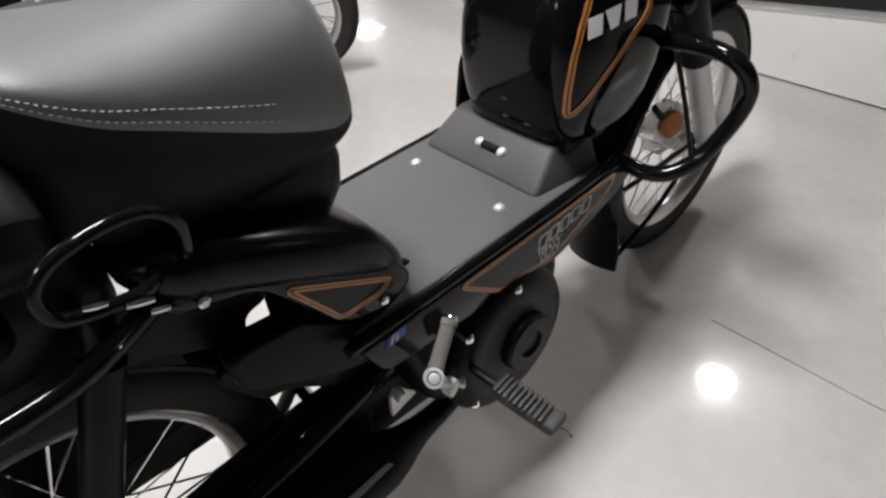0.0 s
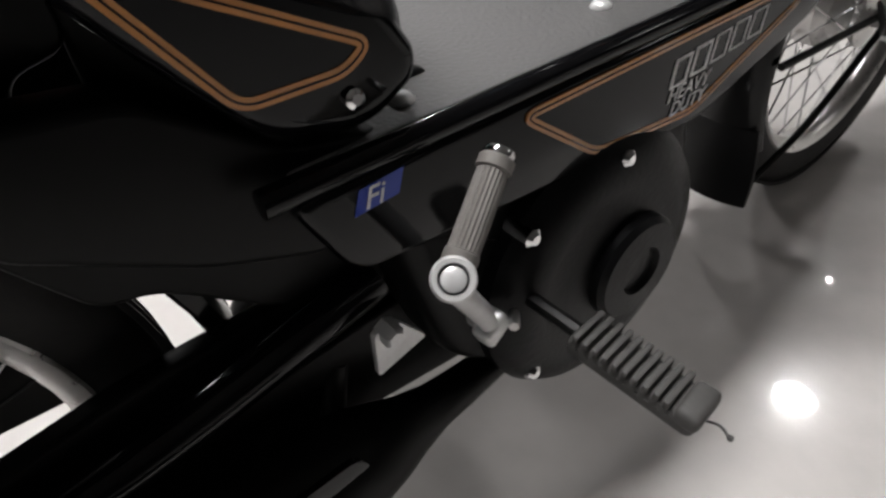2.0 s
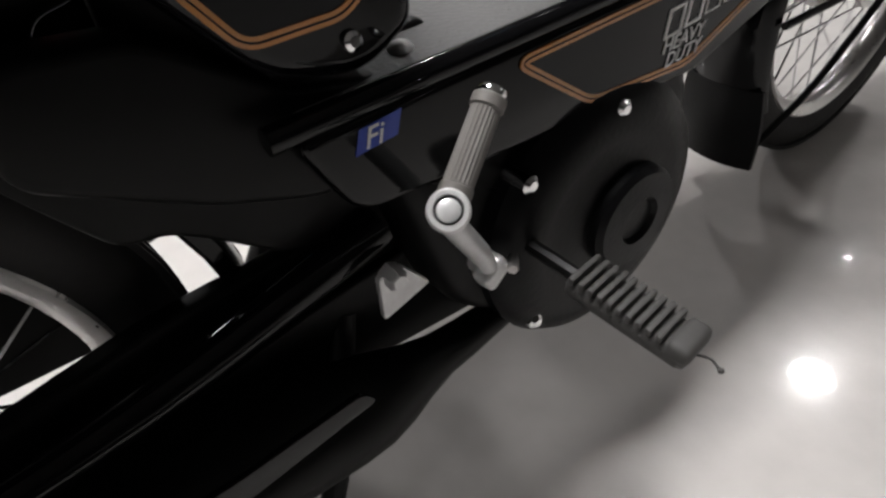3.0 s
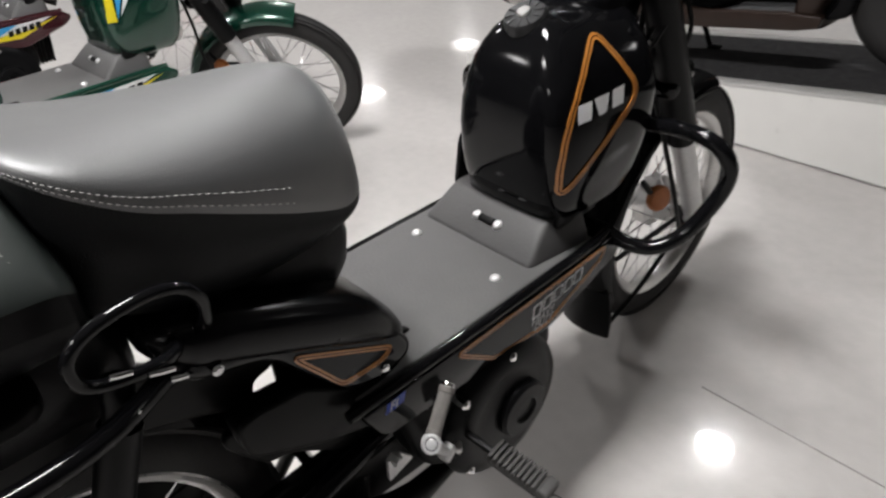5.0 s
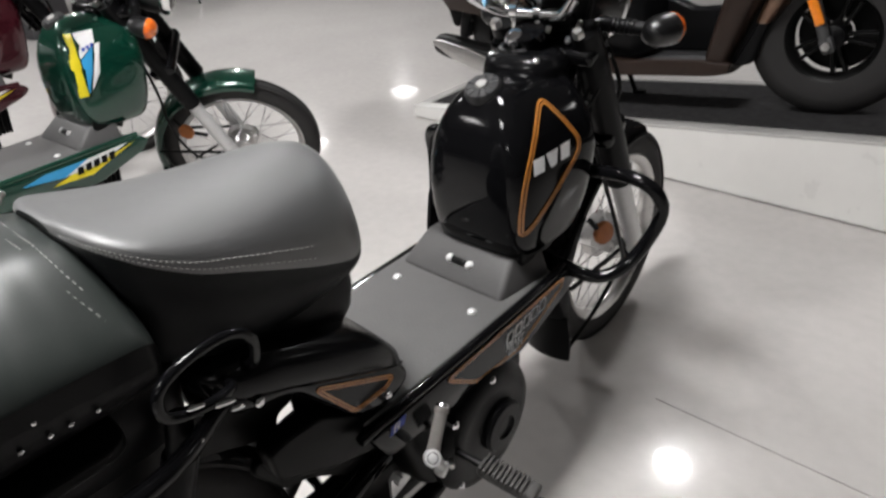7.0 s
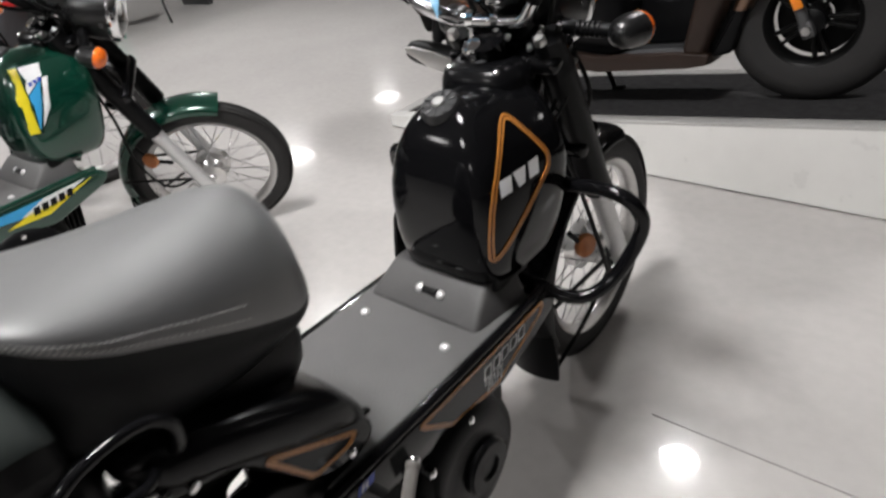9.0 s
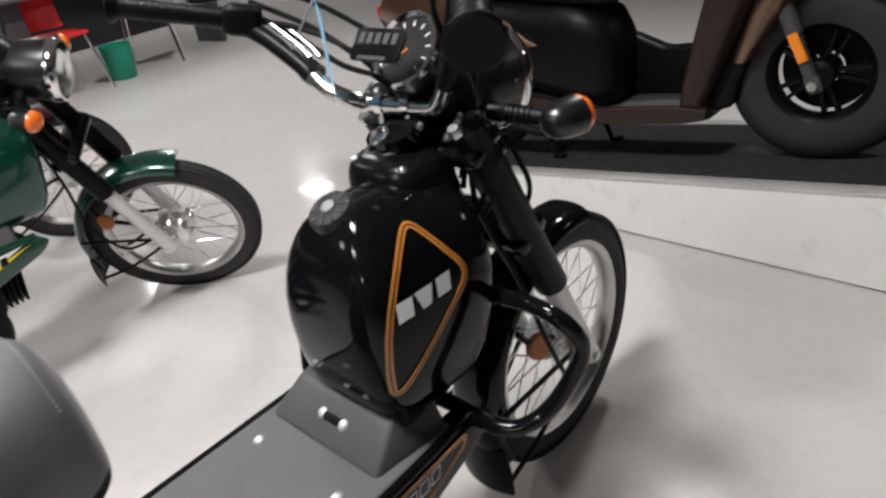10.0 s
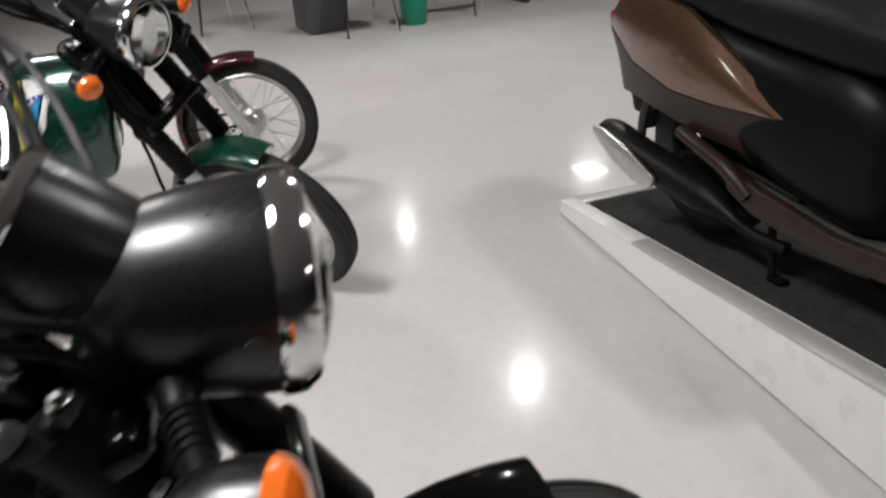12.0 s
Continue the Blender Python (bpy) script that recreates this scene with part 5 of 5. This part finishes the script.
def scooter():
    t = thing("scooter", pose(-0.022, -0.016, -0.010), "metallic bronze and black scooter with alloy wheels, parked on the ramp", "scooter")

    def add(name, bm, material, label="", parent=None, **k):
        return part(name, bm, material, parent or t, label, **k)

    def plate(poly, y0, y1, r=0.015, bevel=0.008, segs=3):
        bm = bm_new()
        return prism(bm, round_poly(poly, r), y0, y1, bevel, axis="y", segs=segs)

    for nm, cx, cz in (("front_wheel", 0.195, 0.5235), ("rear_wheel", -1.03, 0.3775)):
        put = Matrix.Translation((cx, SY, cz)) @ pose(0, 0, 0, 90, 0, 0)
        bm = bm_new()
        ring_lathe(bm, [(0.142, -0.038), (0.148, -0.04), (0.150, -0.03), (0.132, -0.02), (0.128, 0), (0.132, 0.02), (0.150, 0.03), (0.148, 0.04), (0.142, 0.038), (0.124, 0.018), (0.120, 0), (0.124, -0.018)], put, 48)
        rim = add(nm, bm, MATT_BLACK, "black alloy wheel")
        bm = bm_new()
        prof = []
        for k in range(13):
            a = math.pi * k / 12
            prof.append((0.142 + 0.1165 * math.sin(a) ** 0.6, -0.060 * math.cos(a) * (1.0 if 0 < k < 12 else 0.75)))
        ring_lathe(bm, prof, put, 64)
        part("tyre", bm, RUBBER, rim, "wide black rubber tyre")
        for k in range(5):
            bm = bm_new()
            for s in (-1, 1):
                box(bm, (0.105, 0.012, 0.03), put @ pose(0, 0, 0, 0, 0, 72 * k) @ pose(0.08, s * 0.014, 0, 0, 0, s * 7), 0.004)
            part("wheel_spoke", bm, MATT_BLACK, rim)
        bm = bm_new()
        lathe(bm, [(0.02, -0.06), (0.038, -0.05), (0.04, 0.05), (0.02, 0.06)], put, 24)
        part("hub", bm, SATIN_BLACK, rim)
        bm = bm_new()
        ring_lathe(bm, [(0.045, -0.05), (0.122, -0.05), (0.122, -0.046), (0.045, -0.046)], put, 32)
        part("brake_disc", bm, MATT_BLACK, rim, "dark brake disc")
    for s in (-1, 1):
        bm = bm_new()
        y = SY + s * 0.085
        tube(bm, [(0.195, y, 0.505), (0.13, y, 0.645)], 0.017, 14, smooth=1)
        tube(bm, [(0.13, y, 0.645), (0.08, y, 0.75)], 0.023, 14, smooth=1)
        box(bm, (0.04, 0.03, 0.05), Matrix.Translation((0.195, y, 0.510)) @ pose(0, 0, 0, 0, -28, 0), 0.008)
        fk = add("fork_leg", bm, GREY_PLASTIC, "dark grey fork leg")
        bm = bm_new()
        box(bm, (0.028, 0.012, 0.085), Matrix.Translation((0.147, y + s * 0.021, 0.612)) @ pose(0, 0, 0, 0, -28, 0), 0.004)
        part("fork_reflector", bm, mat_orange, fk, "orange fork reflector")
        bm = bm_new()
        lathe(bm, [(0.014, 0), (0.014, 0.012), (0.0001, 0.013)], Matrix.Translation((0.195, y + s * 0.014, 0.510)) @ pose(0, 0, 0, -s * 90, 0, 0), 6)
        part("axle_nut", bm, ALLOY, fk)
    # front mudguard
    bm = bm_new()
    rings = []
    for k in range(22):
        a = radians(20 + k * 6.2)
        ring = []
        for r0, w, js in ((0.302, 0.084, range(11)), (0.298, 0.080, range(10, -1, -1))):
            for j in js:
                b = radians(-90 + 18 * j)
                rr = r0 - 0.035 + 0.035 * max(0, math.cos(b)) ** 0.7
                ring.append(Vector((0.195 + rr * math.cos(a), SY + w * math.sin(b), 0.512 + rr * math.sin(a))))
        rings.append(ring)
    skin(bm, rings)
    add("front_mudguard", bm, GLOSS_BLACK, "black front mudguard")
    bm = bm_new()
    prism(bm, round_poly([(-0.09, 0.40), (-0.02, 0.42), (0.0, 0.52), (0.05, 0.64), (0.06, 0.72), (-0.06, 0.72), (-0.10, 0.55)], 0.02), SY - 0.09, SY + 0.09, 0.015, axis="y")
    add("inner_fender", bm, SATIN_BLACK, "black plastic behind the front wheel")
    # leg shield and apron
    bm = bm_new()
    rings = []
    for z, x0, x1, w in ((0.385, -0.17, -0.075, 0.13), (0.44, -0.175, -0.085, 0.145), (0.55, -0.155, -0.045, 0.16), (0.68, -0.125, 0.005, 0.18), (0.82, -0.09, 0.06, 0.20), (0.96, -0.05, 0.11, 0.19), (1.06, -0.02, 0.14, 0.14)):
        rings.append(oval((x0 + x1) / 2, SY, z, (x1 - x0) / 2, w, 4, 36))
    skin(bm, rings)
    add("leg_shield", bm, BROWN_PLASTIC, "brown leg shield", sharp=50)
    bm = bm_new()
    rings = []
    for z, x0, x1, w in ((0.56, -0.04, 0.02, 0.10), (0.70, 0.0, 0.10, 0.135), (0.85, 0.05, 0.19, 0.15), (1.0, 0.10, 0.22, 0.13)):
        rings.append(oval((x0 + x1) / 2, SY, z, (x1 - x0) / 2, w, 3, 36))
    skin(bm, rings)
    add("front_apron", bm, BRONZE_PAINT, "bronze front apron", sharp=50)
    bm = bm_new()
    tube(bm, [(0.05, SY - 0.34, 1.10), (0.07, SY - 0.2, 1.14), (0.10, SY, 1.13), (0.07, SY + 0.2, 1.14), (0.05, SY + 0.34, 1.10)], 0.02, 12)
    add("handlebar", bm, SATIN_BLACK)
    # floorboard
    low = [(-0.07, 0.43), (-0.075, 0.395), (-0.14, 0.378), (-0.47, 0.335), (-0.70, 0.34), (-0.80, 0.37), (-0.82, 0.43), (-0.70, 0.41), (-0.47, 0.392), (-0.18, 0.428)]
    for y0, y1 in ((SY - 0.155, SY - 0.125), (SY + 0.125, SY + 0.155)):
        add("floor_skirt", plate(low, y0, y1, 0.012, 0.006), BROWN_PLASTIC, "brown floorboard side skirt")
    bm = bm_new()
    prism(bm, [(-0.10, 0.415), (-0.10, 0.395), (-0.47, 0.35), (-0.78, 0.36), (-0.78, 0.39), (-0.47, 0.375)], SY - 0.127, SY + 0.127, 0.003, axis="y")
    add("floorboard", bm, GREY_PLASTIC, "dark grey floorboard")
    bm = bm_new()
    prism(bm, round_poly([(-0.44, 0.38), (-0.44, 0.60), (-0.30, 0.55), (-0.18, 0.57), (-0.12, 0.64), (-0.10, 0.42)], 0.03), SY + 0.06, SY + 0.12, 0.01, axis="y")
    add("inner_apron", bm, SATIN_BLACK, "black inner apron")
    # body under the seat
    bm = bm_new()
    rings = []
    for x, z0, z1, w in ((-0.40, 0.42, 0.58, 0.07), (-0.42, 0.39, 0.64, 0.105), (-0.46, 0.37, 0.70, 0.125), (-0.56, 0.38, 0.74, 0.142), (-0.75, 0.42, 0.75, 0.150), (-0.95, 0.48, 0.77, 0.148), (-1.2, 0.53, 0.78, 0.13), (-1.40, 0.56, 0.76, 0.10), (-1.50, 0.60, 0.74, 0.06)):
        c, h = (z0 + z1) / 2, (z1 - z0) / 2
        rings.append([Vector((x, SY + v.x, c + v.y)) for v in oval(0, 0, 0, w, h, 3.2, 36)])
    skin(bm, rings)
    add("rear_body", bm, SATIN_BLACK, "satin black rear body", sharp=50)
    bm = bm_new()
    rings = []
    for x, z0, z1, w in ((-0.40, 0.73, 0.79, 0.09), (-0.44, 0.715, 0.83, 0.125), (-0.60, 0.72, 0.845, 0.14), (-0.85, 0.74, 0.86, 0.15), (-1.1, 0.77, 0.90, 0.145), (-1.30, 0.79, 0.90, 0.12), (-1.36, 0.81, 0.88, 0.09)):
        c, h = (z0 + z1) / 2, (z1 - z0) / 2
        rings.append([Vector((x, SY + v.x, c + v.y)) for v in oval(0, 0, 0, w, h, 3.6, 36)])
    skin(bm, rings)
    add("seat", bm, VINYL_SIDE, "black vinyl seat", sharp=60)
    # bronze tail panels
    for s in (-1, 1):
        ya, yb, yc = SY + s * 0.145, SY + s * 0.168, SY + s * 0.135
        bm = bm_new()
        up = [(-0.66, 0.598), (-0.85, 0.70), (-1.04, 0.785), (-1.25, 0.80), (-1.45, 0.77)]
        dn = [(-0.70, 0.588), (-0.88, 0.575), (-1.05, 0.57), (-1.27, 0.60), (-1.50, 0.66)]
        bulge = [0.145, 0.165, 0.168, 0.15, 0.085]
        rings = []
        for (ux, uz), (dx, dz), w in zip(up, dn, bulge):
            ring = []
            for j in range(9):
                f = j / 8
                q = 0.012 * math.sin(math.pi * f)
                ring.append(Vector((ux + (dx - ux) * f, SY + s * (w + q - 0.012 * (1 - f) ** 2), uz + (dz - uz) * f)))
            for j in range(8, -1, -1):
                f = j / 8
                ring.append(Vector((ux + (dx - ux) * f, SY + s * (w - 0.03), uz + (dz - uz) * f)))
            rings.append(ring)
        skin(bm, rings)
        add("tail_panel", bm, BRONZE_PAINT, "metallic bronze tail panel", sharp=35)
        bm = bm_new()
        up2 = [(-0.70, 0.585), (-0.88, 0.572), (-1.05, 0.567), (-1.27, 0.597), (-1.50, 0.657)]
        dn2 = [(-0.74, 0.47), (-0.90, 0.475), (-1.05, 0.485), (-1.33, 0.50), (-1.47, 0.565)]
        rings = []
        for (ux, uz), (dx, dz), w in zip(up2, dn2, bulge):
            ring = [Vector((ux + (dx - ux) * j / 6, SY + s * (w + 0.002 - 0.02 * (j / 6)), uz + (dz - uz) * j / 6)) for j in range(7)]
            ring += [Vector((ux + (dx - ux) * j / 6, SY + s * (w - 0.04), uz + (dz - uz) * j / 6)) for j in range(6, -1, -1)]
            rings.append(ring)
        skin(bm, rings)
        add("lower_tail_panel", bm, BROWN_PLASTIC, "dark brown lower tail panel", sharp=35)
    bm = bm_new()
    box(bm, (0.05, 0.16, 0.07), pose(-1.50, SY, 0.675, 0, -15, 0), 0.015, 3)
    add("tail_lamp", bm, RED_LENS, "red tail lamp")
    # rear mudguard over the wheel
    bm = bm_new()
    rings = []
    for k in range(20):
        a = radians(30 + k * 8.2)
        ring = []
        for r0, wd, js in ((0.302, 0.085, range(11)), (0.296, 0.08, range(10, -1, -1))):
            for j in js:
                b = radians(-90 + 18 * j)
                rr = r0 - 0.075 + 0.075 * max(0, math.cos(b)) ** 0.5
                ring.append(Vector((-1.04 + rr * math.cos(a), SY + wd * math.sin(b), 0.377 + rr * math.sin(a))))
        rings.append(ring)
    skin(bm, rings)
    add("rear_mudguard", bm, SATIN_BLACK, "black rear mudguard")
    bm = bm_new()
    prism(bm, round_poly([(-1.10, 0.54), (-1.34, 0.55), (-1.40, 0.50), (-1.36, 0.40), (-1.30, 0.42), (-1.22, 0.50)], 0.03), SY - 0.07, SY + 0.07, 0.015, axis="y")
    add("plate_holder", bm, SATIN_BLACK, "black plate holder under the tail")
    # engine, exhaust, stand
    bm = bm_new()
    prism(bm, round_poly([(-0.62, 0.40), (-0.98, 0.42), (-1.10, 0.36), (-1.10, 0.28), (-0.90, 0.27), (-0.66, 0.29)], 0.03), SY - 0.08, SY + 0.13, 0.02, axis="y", segs=3)
    add("engine", bm, MATT_BLACK, "black engine and drive case")
    bm = bm_new()
    tube(bm, [(-0.62, SY - 0.10, 0.27), (-0.72, SY - 0.12, 0.27), (-0.86, SY - 0.13, 0.30), (-0.98, SY - 0.14, 0.315), (-1.15, SY - 0.145, 0.325), (-1.38, SY - 0.15, 0.35)], [0.018] * 8 + [0.026, 0.036, 0.046, 0.052] + [0.054] * 12 + [0.05, 0.04], 18)
    ex = add("exhaust", bm, MATT_BLACK, "black exhaust silencer")
    bm = bm_new()
    sh = round_poly([(-1.02, 0.325), (-1.035, 0.285), (-1.12, 0.275), (-1.25, 0.305), (-1.365, 0.36), (-1.37, 0.378), (-1.32, 0.385), (-1.17, 0.365)], 0.016)
    prism(bm, sh, SY - 0.215, SY - 0.20, 0.004, axis="y")
    part("heat_shield", bm, ALLOY, ex, "bright metal heat shield")
    bm = bm_new()
    tube(bm, [(-0.99, SY - 0.165, 0.47), (-0.90, SY - 0.17, 0.455), (-0.80, SY - 0.165, 0.43), (-0.72, SY - 0.15, 0.38)], 0.02, 12)
    add("grab_bracket", bm, BROWN_PLASTIC, "brown pillion peg bracket")
    for x, s in ((-0.625, -1), (-0.50, 1)):
        bm = bm_new()
        z = ramp_z(x - 0.022) + 0.012
        tube(bm, [(x - 0.10, SY + s * 0.06, 0.36), (x - 0.06, SY + s * 0.085, z + 0.11), (x - 0.02, SY + s * 0.10, z + 0.014)], 0.010, 10, smooth=3)
        box(bm, (0.05, 0.03, 0.012), pose(x, SY + s * 0.10, z + 0.011, 0, -7, 0), 0.004)
        add("stand_leg", bm, MATT_BLACK, "black stand leg")
    return t


mat_orange = mat("orange_reflector", (0.85, 0.24, 0.01), 0.3, coat=0.5, noise_scale=300, vary=0.15)
scooter()

# ---- card and plate on the black moped's bars ----
card = thing("hanging_card", pose(0, 0, 0), "light blue plastic card hanging from the handlebar", "card")
bm = bm_new()
cm = Matrix.Translation((-0.062, 0.838, 0.955)) @ pose(0, 0, 0, 0, 0, -36) @ pose(0, 0, 0, 0, 28, 0)
rings = []
for i in range(7):
    a = -0.04 + 0.08 * i / 6
    rings.append([cm @ Vector((a, 0.0002 * math.sin(5 * i) + d * 0.2, z)) for z, d in ((-0.06, 0), (-0.03, 0.003), (0.03, 0.0), (0.055, 0.002), (0.055, 0.0035), (0.03, 0.0015), (-0.03, 0.0045), (-0.06, 0.0015))])
skin(bm, rings)
part("sheet", bm, BLUE_FILM, card)
bm = bm_new()
tube(bm, [cm @ Vector((-0.03, 0.001, 0.052)), cm @ Vector((-0.035, 0.004, 0.058)), (-0.16, 0.856, 0.945)], 0.0012, 6)
part("string", bm, THREAD, card)

plate = thing("dash_plate", pose(0, 0, 0), "dark grey plate with pale printing between the bars", "plate")
pm = Matrix.Translation((0.0, 0.872, 0.955)) @ pose(0, 0, 0, 50, 0, 0)
bm = bm_new()
prism(bm, [pt for pt in round_poly([(-0.046, -0.022), (0.041, -0.022), (0.041, 0.022), (-0.046, 0.022)], 0.008)], -0.004, 0.0, 0.001, axis="z")
bm.transform(pm)
part("panel", bm, SATIN_BLACK, plate)
for k in range(5):
    bm = bm_new()
    box(bm, (0.009, 0.014, 0.0012), pm @ pose(-0.032 + 0.0145 * k, 0.008, 0.0002))
    part("print_bar", bm, PEG_RUBBER, plate, "pale printed block")
bm = bm_new()
box(bm, (0.05, 0.005, 0.0012), pm @ pose(-0.005, -0.018, 0.0002))
part("print_bar", bm, PEG_RUBBER, plate, "pale printed line")
bm = bm_new()
tube(bm, [pm @ Vector((0.0, -0.036, -0.003)), (0.0, 0.898, 0.885)], 0.004, 8, smooth=1)
part("bracket", bm, MATT_BLACK, plate)

# ---- far furniture ----


def metal_chair(x, y, rz, colour, label):
    t = thing("chair", pose(x, y, 0, 0, 0, rz), label, "chair", "chairs at the desk")
    bm = bm_new()
    prism(bm, round_poly([(-0.22, -0.21), (0.22, -0.21), (0.24, 0.21), (-0.24, 0.21)], 0.06), 0.44, 0.47, 0.01, axis="z")
    part("seat", bm, colour, t)
    bm = bm_new()
    rings = []
    for i in range(7):
        a = -0.22 + 0.44 * i / 6
        d = 0.05 * (a / 0.22) ** 2
        rings.append([Vector((a, 0.20 - d, 0.50)), Vector((a, 0.25 - d, 0.82)), Vector((a, 0.265 - d, 0.82)), Vector((a, 0.215 - d, 0.50))])
    skin(bm, rings)
    part("backrest", bm, colour, t)
    for sx in (-1, 1):
        for y0, y1 in ((-0.17, -0.23), (0.17, 0.25)):
            bm = bm_new()
            tube(bm, [(sx * 0.18, y0, 0.445), (sx * 0.23, y1, 0.0)], 0.012, 10, smooth=1)
            part("leg", bm, CHROME, t, "chrome tube leg")
    return t


metal_chair(-5.25, 2.25, 100, RED_PLASTIC, "red plastic chair with chrome tube legs")
metal_chair(-5.6, 3.2, 60, DARK_WOOD, "dark grey chair with chrome tube legs")
metal_chair(-6.1, 1.1, 200, RED_PLASTIC, "red plastic chair beside the dark counter")
t = thing("waste_bin", pose(-5.3, 2.72, 0), "small green plastic waste bin on the floor", "bin")
bm = bm_new()
lathe(bm, [(0.10, 0.0), (0.105, 0.01), (0.128, 0.27), (0.135, 0.275), (0.135, 0.285), (0.122, 0.285), (0.098, 0.02), (0.0001, 0.02)], Matrix(), 28)
part("body", bm, BIN_GREEN, t)
t = thing("counter", pose(-5.55, 1.95, 0, 0, 0, 8), "dark grey laminate counter block", "counter")
bm = bm_new()
box(bm, (0.45, 0.35, 0.74), pose(0, 0, 0.37), 0.01)
part("body", bm, DARK_WOOD, t)
bm = bm_new()
box(bm, (0.75, 2.3, 0.035), pose(-0.05, 0.95, 0.76), 0.008)
part("top", bm, DARK_WOOD, t)
bm = bm_new()
box(bm, (0.40, 0.06, 0.74), pose(0, 2.0, 0.37), 0.01)
part("side_panel", bm, DARK_WOOD, t)
bm = bm_new()
box(bm, (0.03, 1.7, 0.5), pose(-0.25, 1.0, 0.47), 0.004)
part("modesty_panel", bm, DARK_WOOD, t)
